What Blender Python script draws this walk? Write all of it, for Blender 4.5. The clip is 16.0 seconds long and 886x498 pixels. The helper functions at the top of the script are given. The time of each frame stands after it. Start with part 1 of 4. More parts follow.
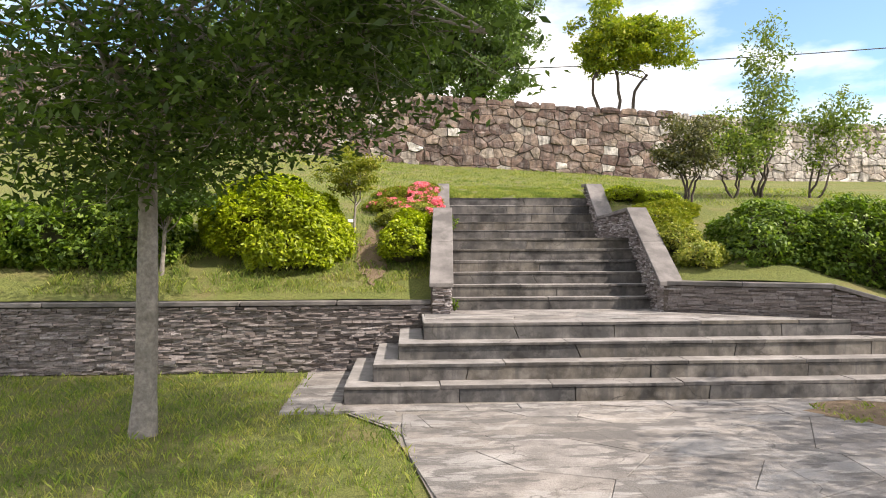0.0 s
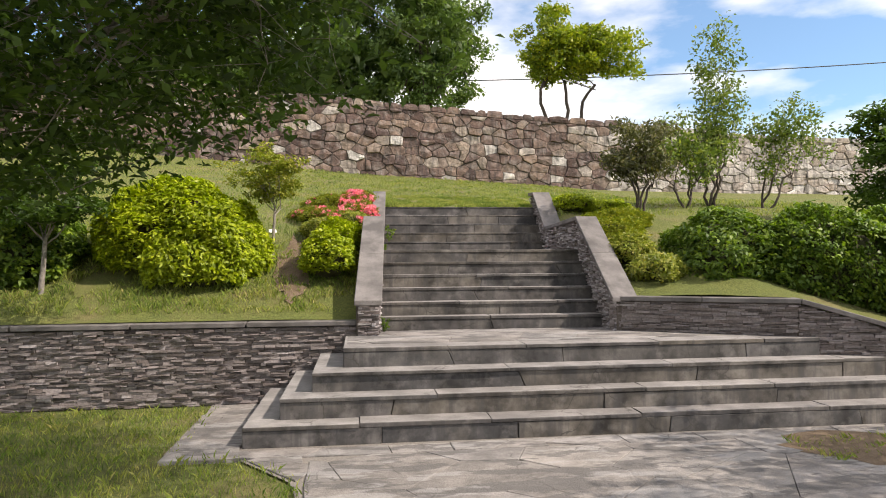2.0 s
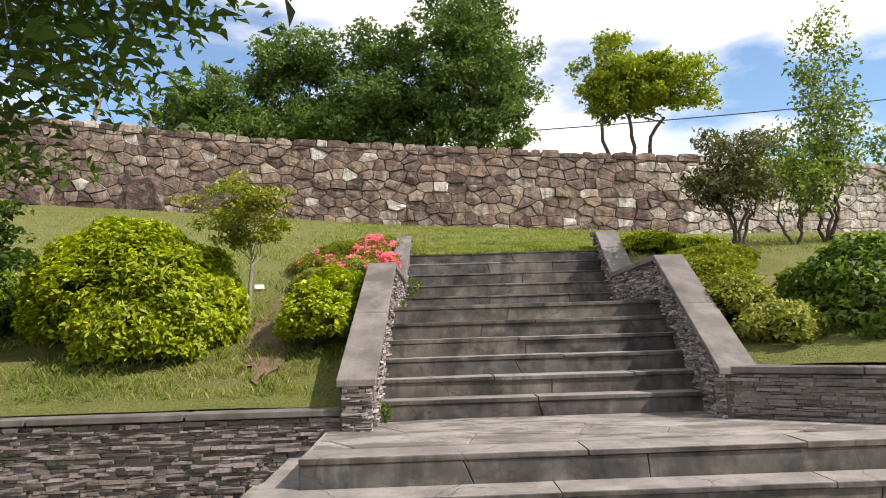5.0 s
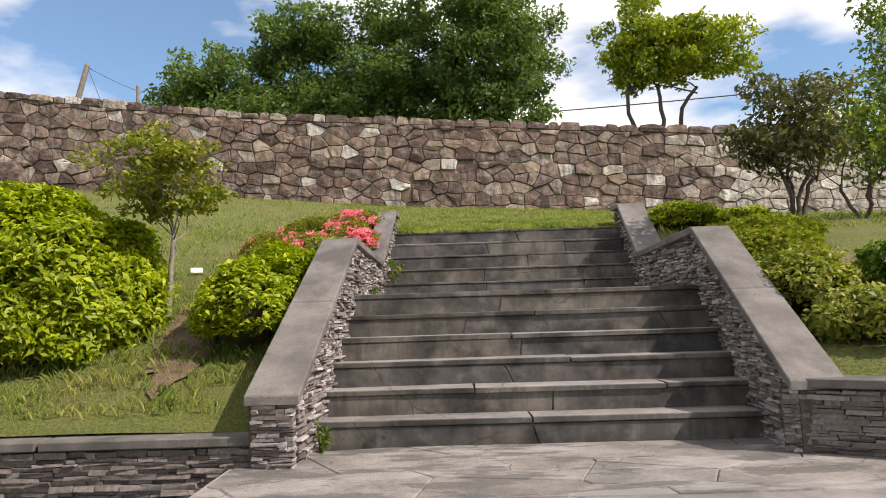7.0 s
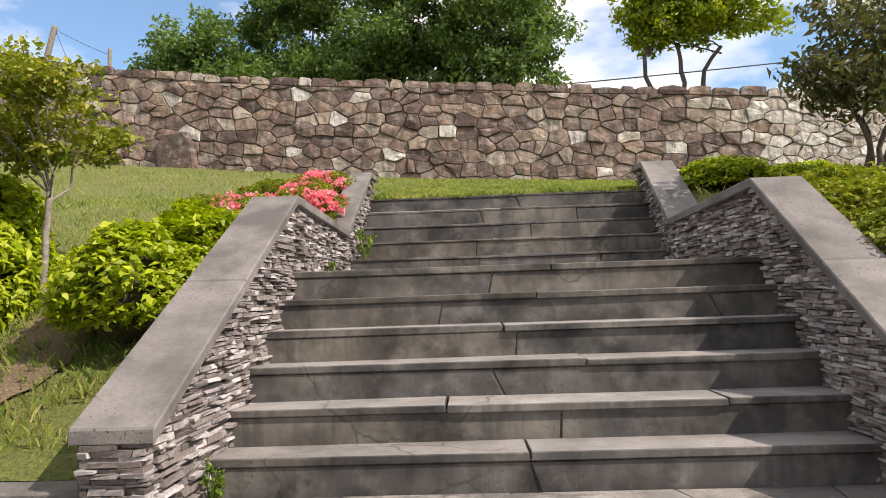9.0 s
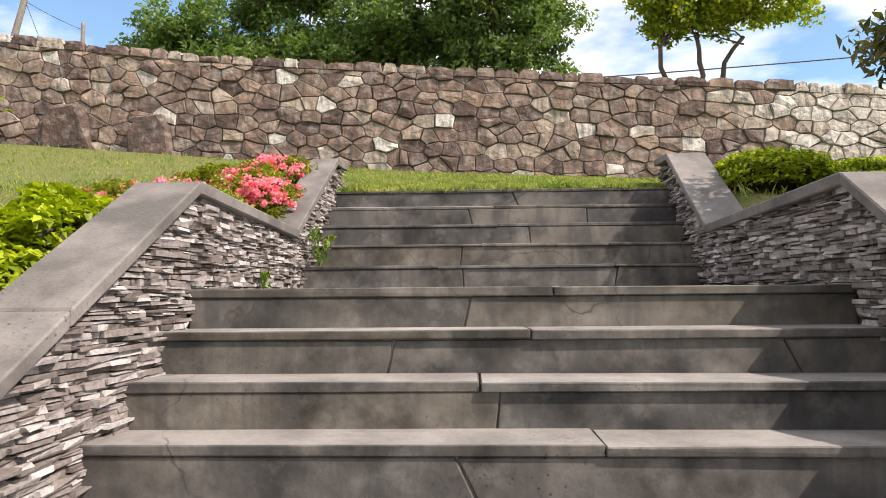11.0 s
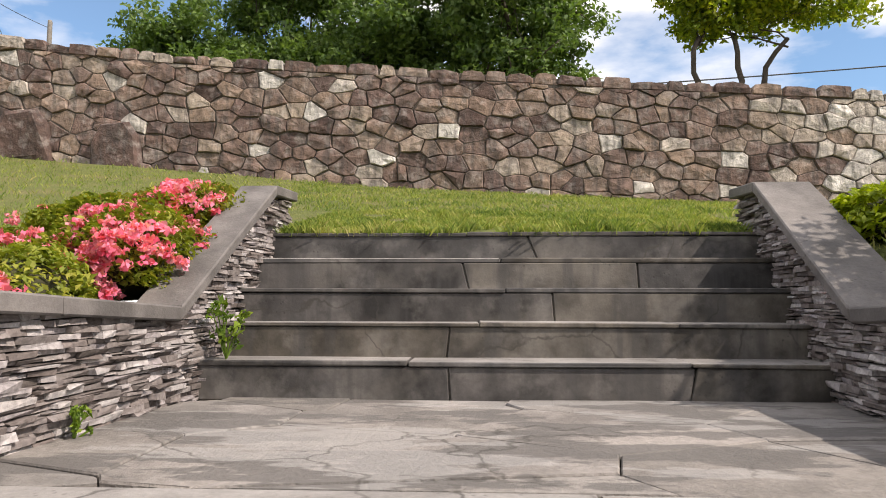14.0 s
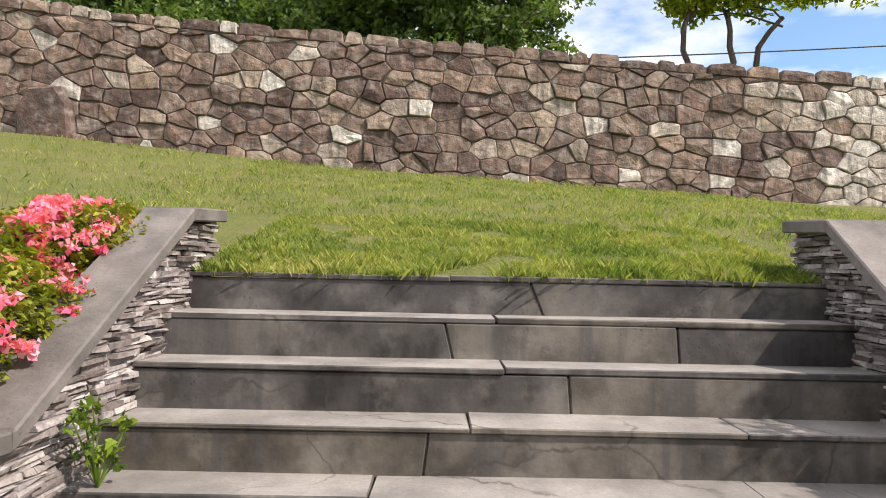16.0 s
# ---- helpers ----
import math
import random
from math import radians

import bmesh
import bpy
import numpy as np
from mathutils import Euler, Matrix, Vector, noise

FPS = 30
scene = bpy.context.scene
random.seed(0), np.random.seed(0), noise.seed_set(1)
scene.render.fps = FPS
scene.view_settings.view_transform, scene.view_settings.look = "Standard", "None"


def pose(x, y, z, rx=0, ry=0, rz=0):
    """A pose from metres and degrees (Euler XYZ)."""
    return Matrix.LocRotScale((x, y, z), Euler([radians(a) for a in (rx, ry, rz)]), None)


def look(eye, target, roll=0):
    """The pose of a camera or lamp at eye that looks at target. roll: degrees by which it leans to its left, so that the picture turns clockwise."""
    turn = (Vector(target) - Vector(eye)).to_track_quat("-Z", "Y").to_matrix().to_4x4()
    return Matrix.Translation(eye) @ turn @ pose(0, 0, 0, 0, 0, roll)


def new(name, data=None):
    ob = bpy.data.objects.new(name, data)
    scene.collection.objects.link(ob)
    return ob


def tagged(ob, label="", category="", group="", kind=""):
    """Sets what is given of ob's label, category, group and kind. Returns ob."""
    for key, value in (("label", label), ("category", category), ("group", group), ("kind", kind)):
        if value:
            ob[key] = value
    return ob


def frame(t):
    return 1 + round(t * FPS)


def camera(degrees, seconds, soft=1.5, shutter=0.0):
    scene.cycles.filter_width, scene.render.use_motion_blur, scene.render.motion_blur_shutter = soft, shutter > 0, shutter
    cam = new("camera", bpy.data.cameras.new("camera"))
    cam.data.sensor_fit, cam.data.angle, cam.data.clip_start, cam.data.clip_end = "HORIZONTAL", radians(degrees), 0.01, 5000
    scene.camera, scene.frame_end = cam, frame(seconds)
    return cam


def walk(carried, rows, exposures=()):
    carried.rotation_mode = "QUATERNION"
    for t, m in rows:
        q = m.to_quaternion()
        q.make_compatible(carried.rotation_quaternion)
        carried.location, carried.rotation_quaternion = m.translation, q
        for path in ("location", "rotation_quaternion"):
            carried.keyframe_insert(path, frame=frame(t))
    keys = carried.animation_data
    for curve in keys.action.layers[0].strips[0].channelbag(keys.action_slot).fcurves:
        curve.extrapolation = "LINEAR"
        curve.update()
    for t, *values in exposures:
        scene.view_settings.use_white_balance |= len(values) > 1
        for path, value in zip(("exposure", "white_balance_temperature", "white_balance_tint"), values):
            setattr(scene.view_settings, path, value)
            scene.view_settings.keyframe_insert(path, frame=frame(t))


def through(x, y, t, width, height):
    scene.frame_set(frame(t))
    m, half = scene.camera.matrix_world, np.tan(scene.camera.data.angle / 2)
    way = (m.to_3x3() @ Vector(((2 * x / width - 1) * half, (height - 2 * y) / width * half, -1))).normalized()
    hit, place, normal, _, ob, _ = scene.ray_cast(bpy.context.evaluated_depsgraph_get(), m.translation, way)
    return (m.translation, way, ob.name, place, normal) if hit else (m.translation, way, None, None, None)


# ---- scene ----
cam = camera(67.2, 16.0, soft=1.0)
PATH = [
    (0, (0.063, -0.489, 1.491), (0.165, 1.509, 1.482), -0.2),
    (0.5, (0.163, -0.335, 1.473), (0.356, 1.655, 1.509), 1.4),
    (1, (0.217, -0.21, 1.463), (0.418, 1.78, 1.482), 1.2),
    (1.5, (0.272, 0.079, 1.471), (0.546, 2.06, 1.484), -0.2),
    (2, (0.372, 0.433, 1.461), (0.617, 2.417, 1.496), -0.4),
    (2.5, (0.481, 0.741, 1.46), (0.743, 2.72, 1.568), 0.2),
    (3, (0.55, 1.097, 1.474), (0.868, 3.07, 1.529), -1.3),
    (3.5, (0.665, 1.485, 1.486), (0.864, 3.474, 1.552), -0.3),
    (3.7, (0.715, 1.62, 1.477), (0.87, 3.61, 1.58), 0.2),
    (5.8, (1.222, 3.121, 1.438), (1.22, 5.108, 1.665), -1.9),
    (6, (1.292, 3.273, 1.439), (1.251, 5.264, 1.618), -0.5),
    (6.5, (1.349, 3.631, 1.418), (1.316, 5.617, 1.653), 0.0),
    (7, (1.411, 3.955, 1.447), (1.378, 5.946, 1.638), -1.8),
    (7.5, (1.477, 4.275, 1.449), (1.374, 6.266, 1.604), -1.3),
    (8, (1.466, 4.596, 1.428), (1.434, 6.587, 1.614), -1.0),
    (8.2, (1.486, 4.726, 1.441), (1.437, 6.721, 1.587), -2.1),
    (10.3, (1.77, 6.066, 1.452), (1.651, 8.058, 1.58), -0.4),
    (10.5, (1.783, 6.157, 1.501), (1.658, 8.149, 1.621), -0.1),
    (11, (1.747, 6.365, 1.587), (1.676, 8.359, 1.713), -0.5),
    (11.5, (1.735, 6.514, 1.694), (1.672, 8.498, 1.939), -0.2),
    (12, (1.811, 6.711, 1.782), (1.67, 8.693, 2.013), -1.4),
    (12.5, (1.814, 6.945, 1.825), (1.667, 8.929, 2.035), -1.0),
    (13, (1.787, 7.281, 1.951), (1.689, 9.271, 2.123), -0.4),
    (13.5, (1.825, 7.587, 1.946), (1.762, 9.58, 2.097), -0.1),
    (14, (1.841, 7.894, 1.995), (1.735, 9.885, 2.148), 0.1),
    (14.5, (1.803, 8.201, 2.075), (1.867, 10.198, 2.167), -0.1),
    (15, (1.817, 8.401, 2.157), (1.852, 10.396, 2.303), -1.3),
    (15.5, (1.794, 8.581, 2.27), (1.743, 10.58, 2.305), -0.8),
    (16, (1.755, 8.742, 2.384), (1.751, 10.741, 2.439), 1.1),
]
walk(cam, [(t, look(eye, target, roll)) for t, eye, target, roll in PATH],
     exposures=[(t, e, 6900, 15) for t, e in ((0, 0.68), (0.5, 0.38), (3.5, 0.34), (6, 0.28), (6.5, 0.15), (7.6, 0.15), (10.3, 0.6), (11.1, 0.56), (12, 0.36),
                                               (14.5, 0.24), (15.4, 0.42), (16, 0.46))])

# ---- light ----
SUN = Vector((0.66, -0.31, 0.72)).normalized()
world = bpy.data.worlds.new("world")
scene.world = world
world.use_nodes = True
wn, wl = world.node_tree.nodes, world.node_tree.links
wn.clear()
sky = wn.new("ShaderNodeTexSky")
sky.sky_type = "NISHITA"
sky.sun_disc = False
sky.sun_elevation = math.asin(SUN.z)
sky.sun_rotation = math.atan2(SUN.x, SUN.y)
sky.air_density, sky.dust_density, sky.ozone_density = 1.0, 0.6, 2.0
coord = wn.new("ShaderNodeTexCoord")
stretch = wn.new("ShaderNodeMapping")
stretch.inputs["Scale"].default_value = (1.0, 1.0, 2.6)
stretch.inputs["Location"].default_value = (0.45, 0.2, 0.1)
puffs = wn.new("ShaderNodeTexNoise")
puffs.inputs["Scale"].default_value = 2.6
puffs.inputs["Detail"].default_value = 7.0
puffs.inputs["Roughness"].default_value = 0.52
cover = wn.new("ShaderNodeValToRGB")
cover.color_ramp.elements[0].position, cover.color_ramp.elements[1].position = 0.385, 0.53
cover.color_ramp.elements[0].color = (0.05, 0.05, 0.05, 1)
cloud = wn.new("ShaderNodeMixRGB")
cloud.inputs[2].default_value = (22.0, 22.2, 22.5, 1)
back = wn.new("ShaderNodeBackground")
back.inputs["Strength"].default_value = 0.05
wout = wn.new("ShaderNodeOutputWorld")
wl.new(coord.outputs["Generated"], stretch.inputs["Vector"])
wl.new(stretch.outputs["Vector"], puffs.inputs["Vector"])
wl.new(puffs.outputs["Fac"], cover.inputs["Fac"])
wl.new(cover.outputs["Color"], cloud.inputs["Fac"])
clear = wn.new("ShaderNodeMixRGB")
clear.blend_type = "MULTIPLY"
clear.inputs[0].default_value = 1.0
clear.inputs[2].default_value = (2.3, 3.0, 3.3, 1)
wl.new(sky.outputs["Color"], clear.inputs[1])
wl.new(clear.outputs["Color"], cloud.inputs[1])
wl.new(cloud.outputs["Color"], back.inputs["Color"])
wl.new(back.outputs["Background"], wout.inputs["Surface"])
lamp = bpy.data.lights.new("sun", "SUN")
lamp.energy, lamp.angle, lamp.color = 5.0, radians(0.55), (1.0, 0.94, 0.84)
sun = new("sun", lamp)
sun.matrix_world = look(SUN * 60, (0, 0, 0))

rng = np.random.default_rng(7)
rnd = random.Random(11)


# ---- materials ----
def material(name, stops, grain=30.0, stain=2.0, stain_colour=None, stain_amount=0.4, rough=0.85, bump=0.3, tone="", streak=0.0, pits=0.0,
             leaf=0.0, grain_amount=0.35, depth=0.01, blotch=0.0, crack=0.0, pale=0.0, cleft=0.0):
    """A surface whose colour runs over the stops by its piece's tone, with grain, stains, streaks, pits and relief."""
    m = bpy.data.materials.new(name)
    m.use_nodes = True
    n, l = m.node_tree.nodes, m.node_tree.links
    n.clear()
    out = n.new("ShaderNodeOutputMaterial")
    p = n.new("ShaderNodeBsdfPrincipled")
    p.inputs["Roughness"].default_value = rough
    p.inputs["Specular IOR Level"].default_value = 0.35
    tc = n.new("ShaderNodeTexCoord")
    geo = n.new("ShaderNodeNewGeometry")
    ramp = n.new("ShaderNodeValToRGB")
    el = ramp.color_ramp.elements
    while len(el) < len(stops):
        el.new(0.5)
    for i, c in enumerate(stops):
        el[i].position = i / max(1, len(stops) - 1)
        el[i].color = (*c, 1)
    where = geo.outputs["Position"]
    if tone == "attribute":
        a = n.new("ShaderNodeAttribute")
        a.attribute_name = "tone"
        l.new(a.outputs["Fac"], ramp.inputs["Fac"])
    elif tone == "random":
        a = n.new("ShaderNodeObjectInfo")
        l.new(a.outputs["Random"], ramp.inputs["Fac"])
    else:
        a = n.new("ShaderNodeTexNoise")
        a.inputs["Scale"].default_value, a.inputs["Detail"].default_value = stain * 2.3, 5
        l.new(where, a.inputs["Vector"])
        l.new(a.outputs["Fac"], ramp.inputs["Fac"])
    colour = ramp.outputs["Color"]

    def blend(kind, fac, c1, c2):
        mix = n.new("ShaderNodeMixRGB")
        mix.blend_type = kind
        if isinstance(fac, float):
            mix.inputs[0].default_value = fac
        else:
            l.new(fac, mix.inputs[0])
        l.new(c1, mix.inputs[1])
        if isinstance(c2, tuple):
            mix.inputs[2].default_value = (*c2, 1)
        else:
            l.new(c2, mix.inputs[2])
        return mix.outputs[0]

    def cloudy(scale, low, high, detail=6.0, squash=None):
        tex = n.new("ShaderNodeTexNoise")
        tex.inputs["Scale"].default_value, tex.inputs["Detail"].default_value, tex.inputs["Roughness"].default_value = scale, detail, 0.62
        if squash:
            mp = n.new("ShaderNodeMapping")
            mp.inputs["Scale"].default_value = squash
            l.new(where, mp.inputs["Vector"])
            l.new(mp.outputs["Vector"], tex.inputs["Vector"])
        else:
            l.new(where, tex.inputs["Vector"])
        rng_ = n.new("ShaderNodeMapRange")
        rng_.inputs["From Min"].default_value, rng_.inputs["From Max"].default_value = low, high
        l.new(tex.outputs["Fac"], rng_.inputs["Value"])
        return tex.outputs["Fac"], rng_.outputs["Result"]

    fine, fine_sharp = cloudy(grain, 0.3, 0.7)
    gr = n.new("ShaderNodeMapRange")
    gr.inputs["To Min"].default_value, gr.inputs["To Max"].default_value = 1 - grain_amount, 1 + grain_amount
    l.new(fine_sharp, gr.inputs["Value"])
    colour = blend("MULTIPLY", 1.0, colour, gr.outputs["Result"])
    if blotch:
        _, patches = cloudy(3.6, 0.36, 0.64, 3.0)
        bl = n.new("ShaderNodeMapRange")
        bl.inputs["To Min"].default_value, bl.inputs["To Max"].default_value = 1 - blotch, 1 + blotch
        l.new(patches, bl.inputs["Value"])
        colour = blend("MULTIPLY", 1.0, colour, bl.outputs["Result"])
    if stain_colour:
        _, spots = cloudy(stain, 0.5, 0.68)
        amount = n.new("ShaderNodeMath")
        amount.operation = "MULTIPLY"
        amount.inputs[1].default_value = stain_amount
        l.new(spots, amount.inputs[0])
        colour = blend("MIX", amount.outputs[0], colour, stain_colour)
    if pale:
        _, bloom = cloudy(5.5, 0.50, 0.66, 7.0)
        amount = n.new("ShaderNodeMath")
        amount.operation = "MULTIPLY"
        amount.inputs[1].default_value = pale
        l.new(bloom, amount.inputs[0])
        colour = blend("MIX", amount.outputs[0], colour, (0.50, 0.46, 0.43))
    if cleft:
        _, layer = cloudy(1.0, 0.515, 0.54, 5.0, (1.5, 4.2, 1.5))
        amount = n.new("ShaderNodeMath")
        amount.operation = "MULTIPLY"
        amount.inputs[1].default_value = cleft
        l.new(layer, amount.inputs[0])
        colour = blend("MIX", amount.outputs[0], colour, (0.105, 0.098, 0.094))
        _, sheen = cloudy(1.0, 0.55, 0.58, 5.0, (1.1, 3.4, 2.0))
        amount = n.new("ShaderNodeMath")
        amount.operation = "MULTIPLY"
        amount.inputs[1].default_value = cleft * 0.6
        l.new(sheen, amount.inputs[0])
        colour = blend("MIX", amount.outputs[0], colour, (0.36, 0.345, 0.335))
    if streak:
        _, runs = cloudy(1.0, 0.5, 0.62, 4.0, (9.0, 9.0, 0.8))
        amount = n.new("ShaderNodeMath")
        amount.operation = "MULTIPLY"
        amount.inputs[1].default_value = streak
        l.new(runs, amount.inputs[0])
        colour = blend("MIX", amount.outputs[0], colour, (0.055, 0.052, 0.052))
    height = fine
    if pits:
        v = n.new("ShaderNodeTexVoronoi")
        v.inputs["Scale"].default_value = 38.0
        l.new(where, v.inputs["Vector"])
        hole = n.new("ShaderNodeMapRange")
        hole.inputs["From Min"].default_value, hole.inputs["From Max"].default_value = 0.10, 0.24
        l.new(v.outputs["Distance"], hole.inputs["Value"])
        _, zone = cloudy(1.7, 0.5, 0.66)
        both = n.new("ShaderNodeMath")
        both.operation = "MULTIPLY"
        inv = n.new("ShaderNodeMath")
        inv.operation = "SUBTRACT"
        inv.inputs[0].default_value = 1.0
        l.new(hole.outputs["Result"], inv.inputs[1])
        l.new(inv.outputs[0], both.inputs[0])
        l.new(zone, both.inputs[1])
        scaled = n.new("ShaderNodeMath")
        scaled.operation = "MULTIPLY"
        scaled.inputs[1].default_value = pits
        l.new(both.outputs[0], scaled.inputs[0])
        colour = blend("MIX", scaled.outputs[0], colour, (0.03, 0.028, 0.027))
        low = n.new("ShaderNodeMath")
        low.operation = "SUBTRACT"
        l.new(fine, low.inputs[0])
        l.new(both.outputs[0], low.inputs[1])
        height = low.outputs[0]
    if crack:
        wander = n.new("ShaderNodeTexNoise")
        wander.inputs["Scale"].default_value, wander.inputs["Detail"].default_value = 5.0, 5
        l.new(where, wander.inputs["Vector"])
        shift = n.new("ShaderNodeMixRGB")
        shift.blend_type = "ADD"
        shift.inputs[0].default_value = 0.22
        l.new(where, shift.inputs[1])
        l.new(wander.outputs["Color"], shift.inputs[2])
        net = n.new("ShaderNodeTexVoronoi")
        net.feature = "DISTANCE_TO_EDGE"
        net.inputs["Scale"].default_value = 1.25
        l.new(shift.outputs[0], net.inputs["Vector"])
        line = n.new("ShaderNodeMapRange")
        line.inputs["From Min"].default_value, line.inputs["From Max"].default_value = 0.002, 0.009
        line.inputs["To Min"].default_value, line.inputs["To Max"].default_value = crack, 0.0
        l.new(net.outputs["Distance"], line.inputs["Value"])
        _, some = cloudy(1.3, 0.45, 0.55)
        keep = n.new("ShaderNodeMath")
        keep.operation = "MULTIPLY"
        l.new(line.outputs["Result"], keep.inputs[0])
        l.new(some, keep.inputs[1])
        colour = blend("MIX", keep.outputs[0], colour, (0.05, 0.045, 0.04))
    bp = n.new("ShaderNodeBump")
    bp.inputs["Strength"].default_value, bp.inputs["Distance"].default_value = bump, depth
    l.new(height, bp.inputs["Height"])
    l.new(bp.outputs["Normal"], p.inputs["Normal"])
    l.new(colour, p.inputs["Base Color"])
    if leaf:
        tr = n.new("ShaderNodeBsdfTranslucent")
        l.new(blend("MULTIPLY", 1.0, colour, (1.1, 1.25, 0.5)), tr.inputs["Color"])
        mx = n.new("ShaderNodeMixShader")
        mx.inputs[0].default_value = leaf
        l.new(p.outputs[0], mx.inputs[1])
        l.new(tr.outputs[0], mx.inputs[2])
        l.new(mx.outputs[0], out.inputs["Surface"])
    else:
        l.new(p.outputs[0], out.inputs["Surface"])
    return m


# same basalt as the treads, coloured darker because upright faces catch less sun
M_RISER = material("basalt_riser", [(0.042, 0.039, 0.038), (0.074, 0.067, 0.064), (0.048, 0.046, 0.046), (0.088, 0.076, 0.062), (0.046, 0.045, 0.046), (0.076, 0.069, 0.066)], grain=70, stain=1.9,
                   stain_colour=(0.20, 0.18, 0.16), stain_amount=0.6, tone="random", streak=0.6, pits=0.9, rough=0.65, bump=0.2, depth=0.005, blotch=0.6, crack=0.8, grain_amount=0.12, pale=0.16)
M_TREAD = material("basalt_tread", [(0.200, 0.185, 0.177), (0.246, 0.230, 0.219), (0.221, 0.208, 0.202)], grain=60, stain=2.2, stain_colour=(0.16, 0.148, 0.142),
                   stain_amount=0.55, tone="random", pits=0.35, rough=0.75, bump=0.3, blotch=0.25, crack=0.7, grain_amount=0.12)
M_CAP = material("basalt_coping", [(0.123, 0.112, 0.107), (0.158, 0.144, 0.138)], grain=70, stain=2.6, stain_colour=(0.105, 0.095, 0.092), stain_amount=0.65, tone="random",
                 pits=0.7, rough=0.75, bump=0.3, blotch=0.35, grain_amount=0.12)
M_FLAG = material("flagstone", [(0.187, 0.170, 0.156), (0.242, 0.219, 0.204), (0.210, 0.198, 0.190), (0.258, 0.234, 0.214)], grain=50, stain=1.9, stain_colour=(0.12, 0.108, 0.102),
                  stain_amount=0.5, tone="random", rough=0.8, bump=0.5, depth=0.02, blotch=0.25, crack=0.6, cleft=0.75, grain_amount=0.15)
M_MORTAR = material("mortar", [(0.15, 0.135, 0.12), (0.24, 0.215, 0.19)], grain=60, stain=3, rough=0.95, bump=0.5)
M_LEDGE = material("ledge_slate", [(0.087, 0.072, 0.066), (0.235, 0.205, 0.198), (0.138, 0.112, 0.104), (0.43, 0.40, 0.395), (0.265, 0.235, 0.240)], grain=50, stain=5,
                   stain_colour=(0.12, 0.10, 0.09), stain_amount=0.4, tone="attribute", rough=0.85, bump=0.6)
M_DARKGAP = material("wall_bed", [(0.06, 0.05, 0.043), (0.12, 0.10, 0.085)], grain=40, rough=0.95, bump=0.4)
M_STONE = material("field_stone", [(0.080, 0.050, 0.043), (0.180, 0.120, 0.098), (0.110, 0.074, 0.067), (0.25, 0.178, 0.135), (0.150, 0.098, 0.086), (0.31, 0.245, 0.195),
                                   (0.42, 0.375, 0.335), (0.56, 0.52, 0.485)], grain=9, stain=2.6, stain_colour=(0.085, 0.068, 0.06), stain_amount=0.4, tone="attribute",
                   streak=0.45, rough=0.9, bump=0.9, depth=0.05, grain_amount=0.4, blotch=0.25, pale=0.3)
M_GRASS = material("lawn", [(0.080, 0.098, 0.022), (0.135, 0.145, 0.036), (0.105, 0.125, 0.030), (0.20, 0.175, 0.075)], grain=55, stain=1.4, stain_colour=(0.20, 0.15, 0.075),
                   stain_amount=0.6, rough=0.95, bump=0.9, depth=0.03, grain_amount=0.5)
M_BLADE = material("grass_blade", [(0.095, 0.155, 0.030), (0.20, 0.26, 0.055), (0.33, 0.34, 0.09), (0.48, 0.40, 0.19)], grain=20, tone="attribute", rough=0.6, bump=0.0, leaf=0.5)
M_SOIL = material("soil", [(0.10, 0.07, 0.042), (0.21, 0.15, 0.10)], grain=60, stain=4, rough=0.95, bump=0.8, depth=0.02)
M_BARK = material("bark", [(0.16, 0.14, 0.12), (0.30, 0.27, 0.24)], grain=28, stain=5, stain_colour=(0.10, 0.085, 0.07), stain_amount=0.5, rough=0.9, bump=0.8, depth=0.015)
M_DARKBARK = material("dark_bark", [(0.045, 0.035, 0.03), (0.10, 0.08, 0.065)], grain=30, stain=6, rough=0.9, bump=0.7)


def leaf_material(name, a, b, c, through=0.35):
    return material(name, [a, b, c], grain=9, tone="attribute", rough=0.5, bump=0.0, leaf=through, grain_amount=0.2)


M_LEAF_DARK = leaf_material("shade_tree_leaf", (0.03, 0.055, 0.014), (0.06, 0.105, 0.02), (0.12, 0.19, 0.03), 0.45)
M_LEAF_LIME = leaf_material("shrub_leaf", (0.11, 0.155, 0.008), (0.28, 0.345, 0.012), (0.50, 0.53, 0.02))
M_LEAF_MID = leaf_material("hedge_leaf", (0.045, 0.09, 0.014), (0.11, 0.18, 0.02), (0.24, 0.32, 0.03))
M_LEAF_YELLOW = leaf_material("azalea_leaf", (0.10, 0.14, 0.02), (0.22, 0.25, 0.03), (0.40, 0.35, 0.06))
M_LEAF_WOOD = leaf_material("woodland_leaf", (0.05, 0.09, 0.028), (0.11, 0.175, 0.05), (0.20, 0.275, 0.075), 0.4)
M_LEAF_GOLD = leaf_material("golden_leaf", (0.08, 0.13, 0.015), (0.22, 0.28, 0.02), (0.50, 0.49, 0.03), 0.45)
M_LEAF_OLIVE = leaf_material("olive_leaf", (0.06, 0.10, 0.025), (0.15, 0.21, 0.045), (0.30, 0.34, 0.06), 0.4)
M_LEAF_PURPLE = leaf_material("purplish_leaf", (0.045, 0.05, 0.028), (0.09, 0.095, 0.04), (0.19, 0.16, 0.06), 0.35)
M_PETAL = leaf_material("petal", (0.78, 0.09, 0.20), (0.86, 0.22, 0.36), (0.90, 0.46, 0.56), 0.35)
M_CORE = material("dark_core", [(0.03, 0.03, 0.015), (0.06, 0.055, 0.025)], grain=14, stain=5, rough=0.95, bump=0.6)
M_POLE = material("weathered_timber", [(0.14, 0.125, 0.11), (0.25, 0.225, 0.20)], grain=40, stain=6, rough=0.9, bump=0.5)
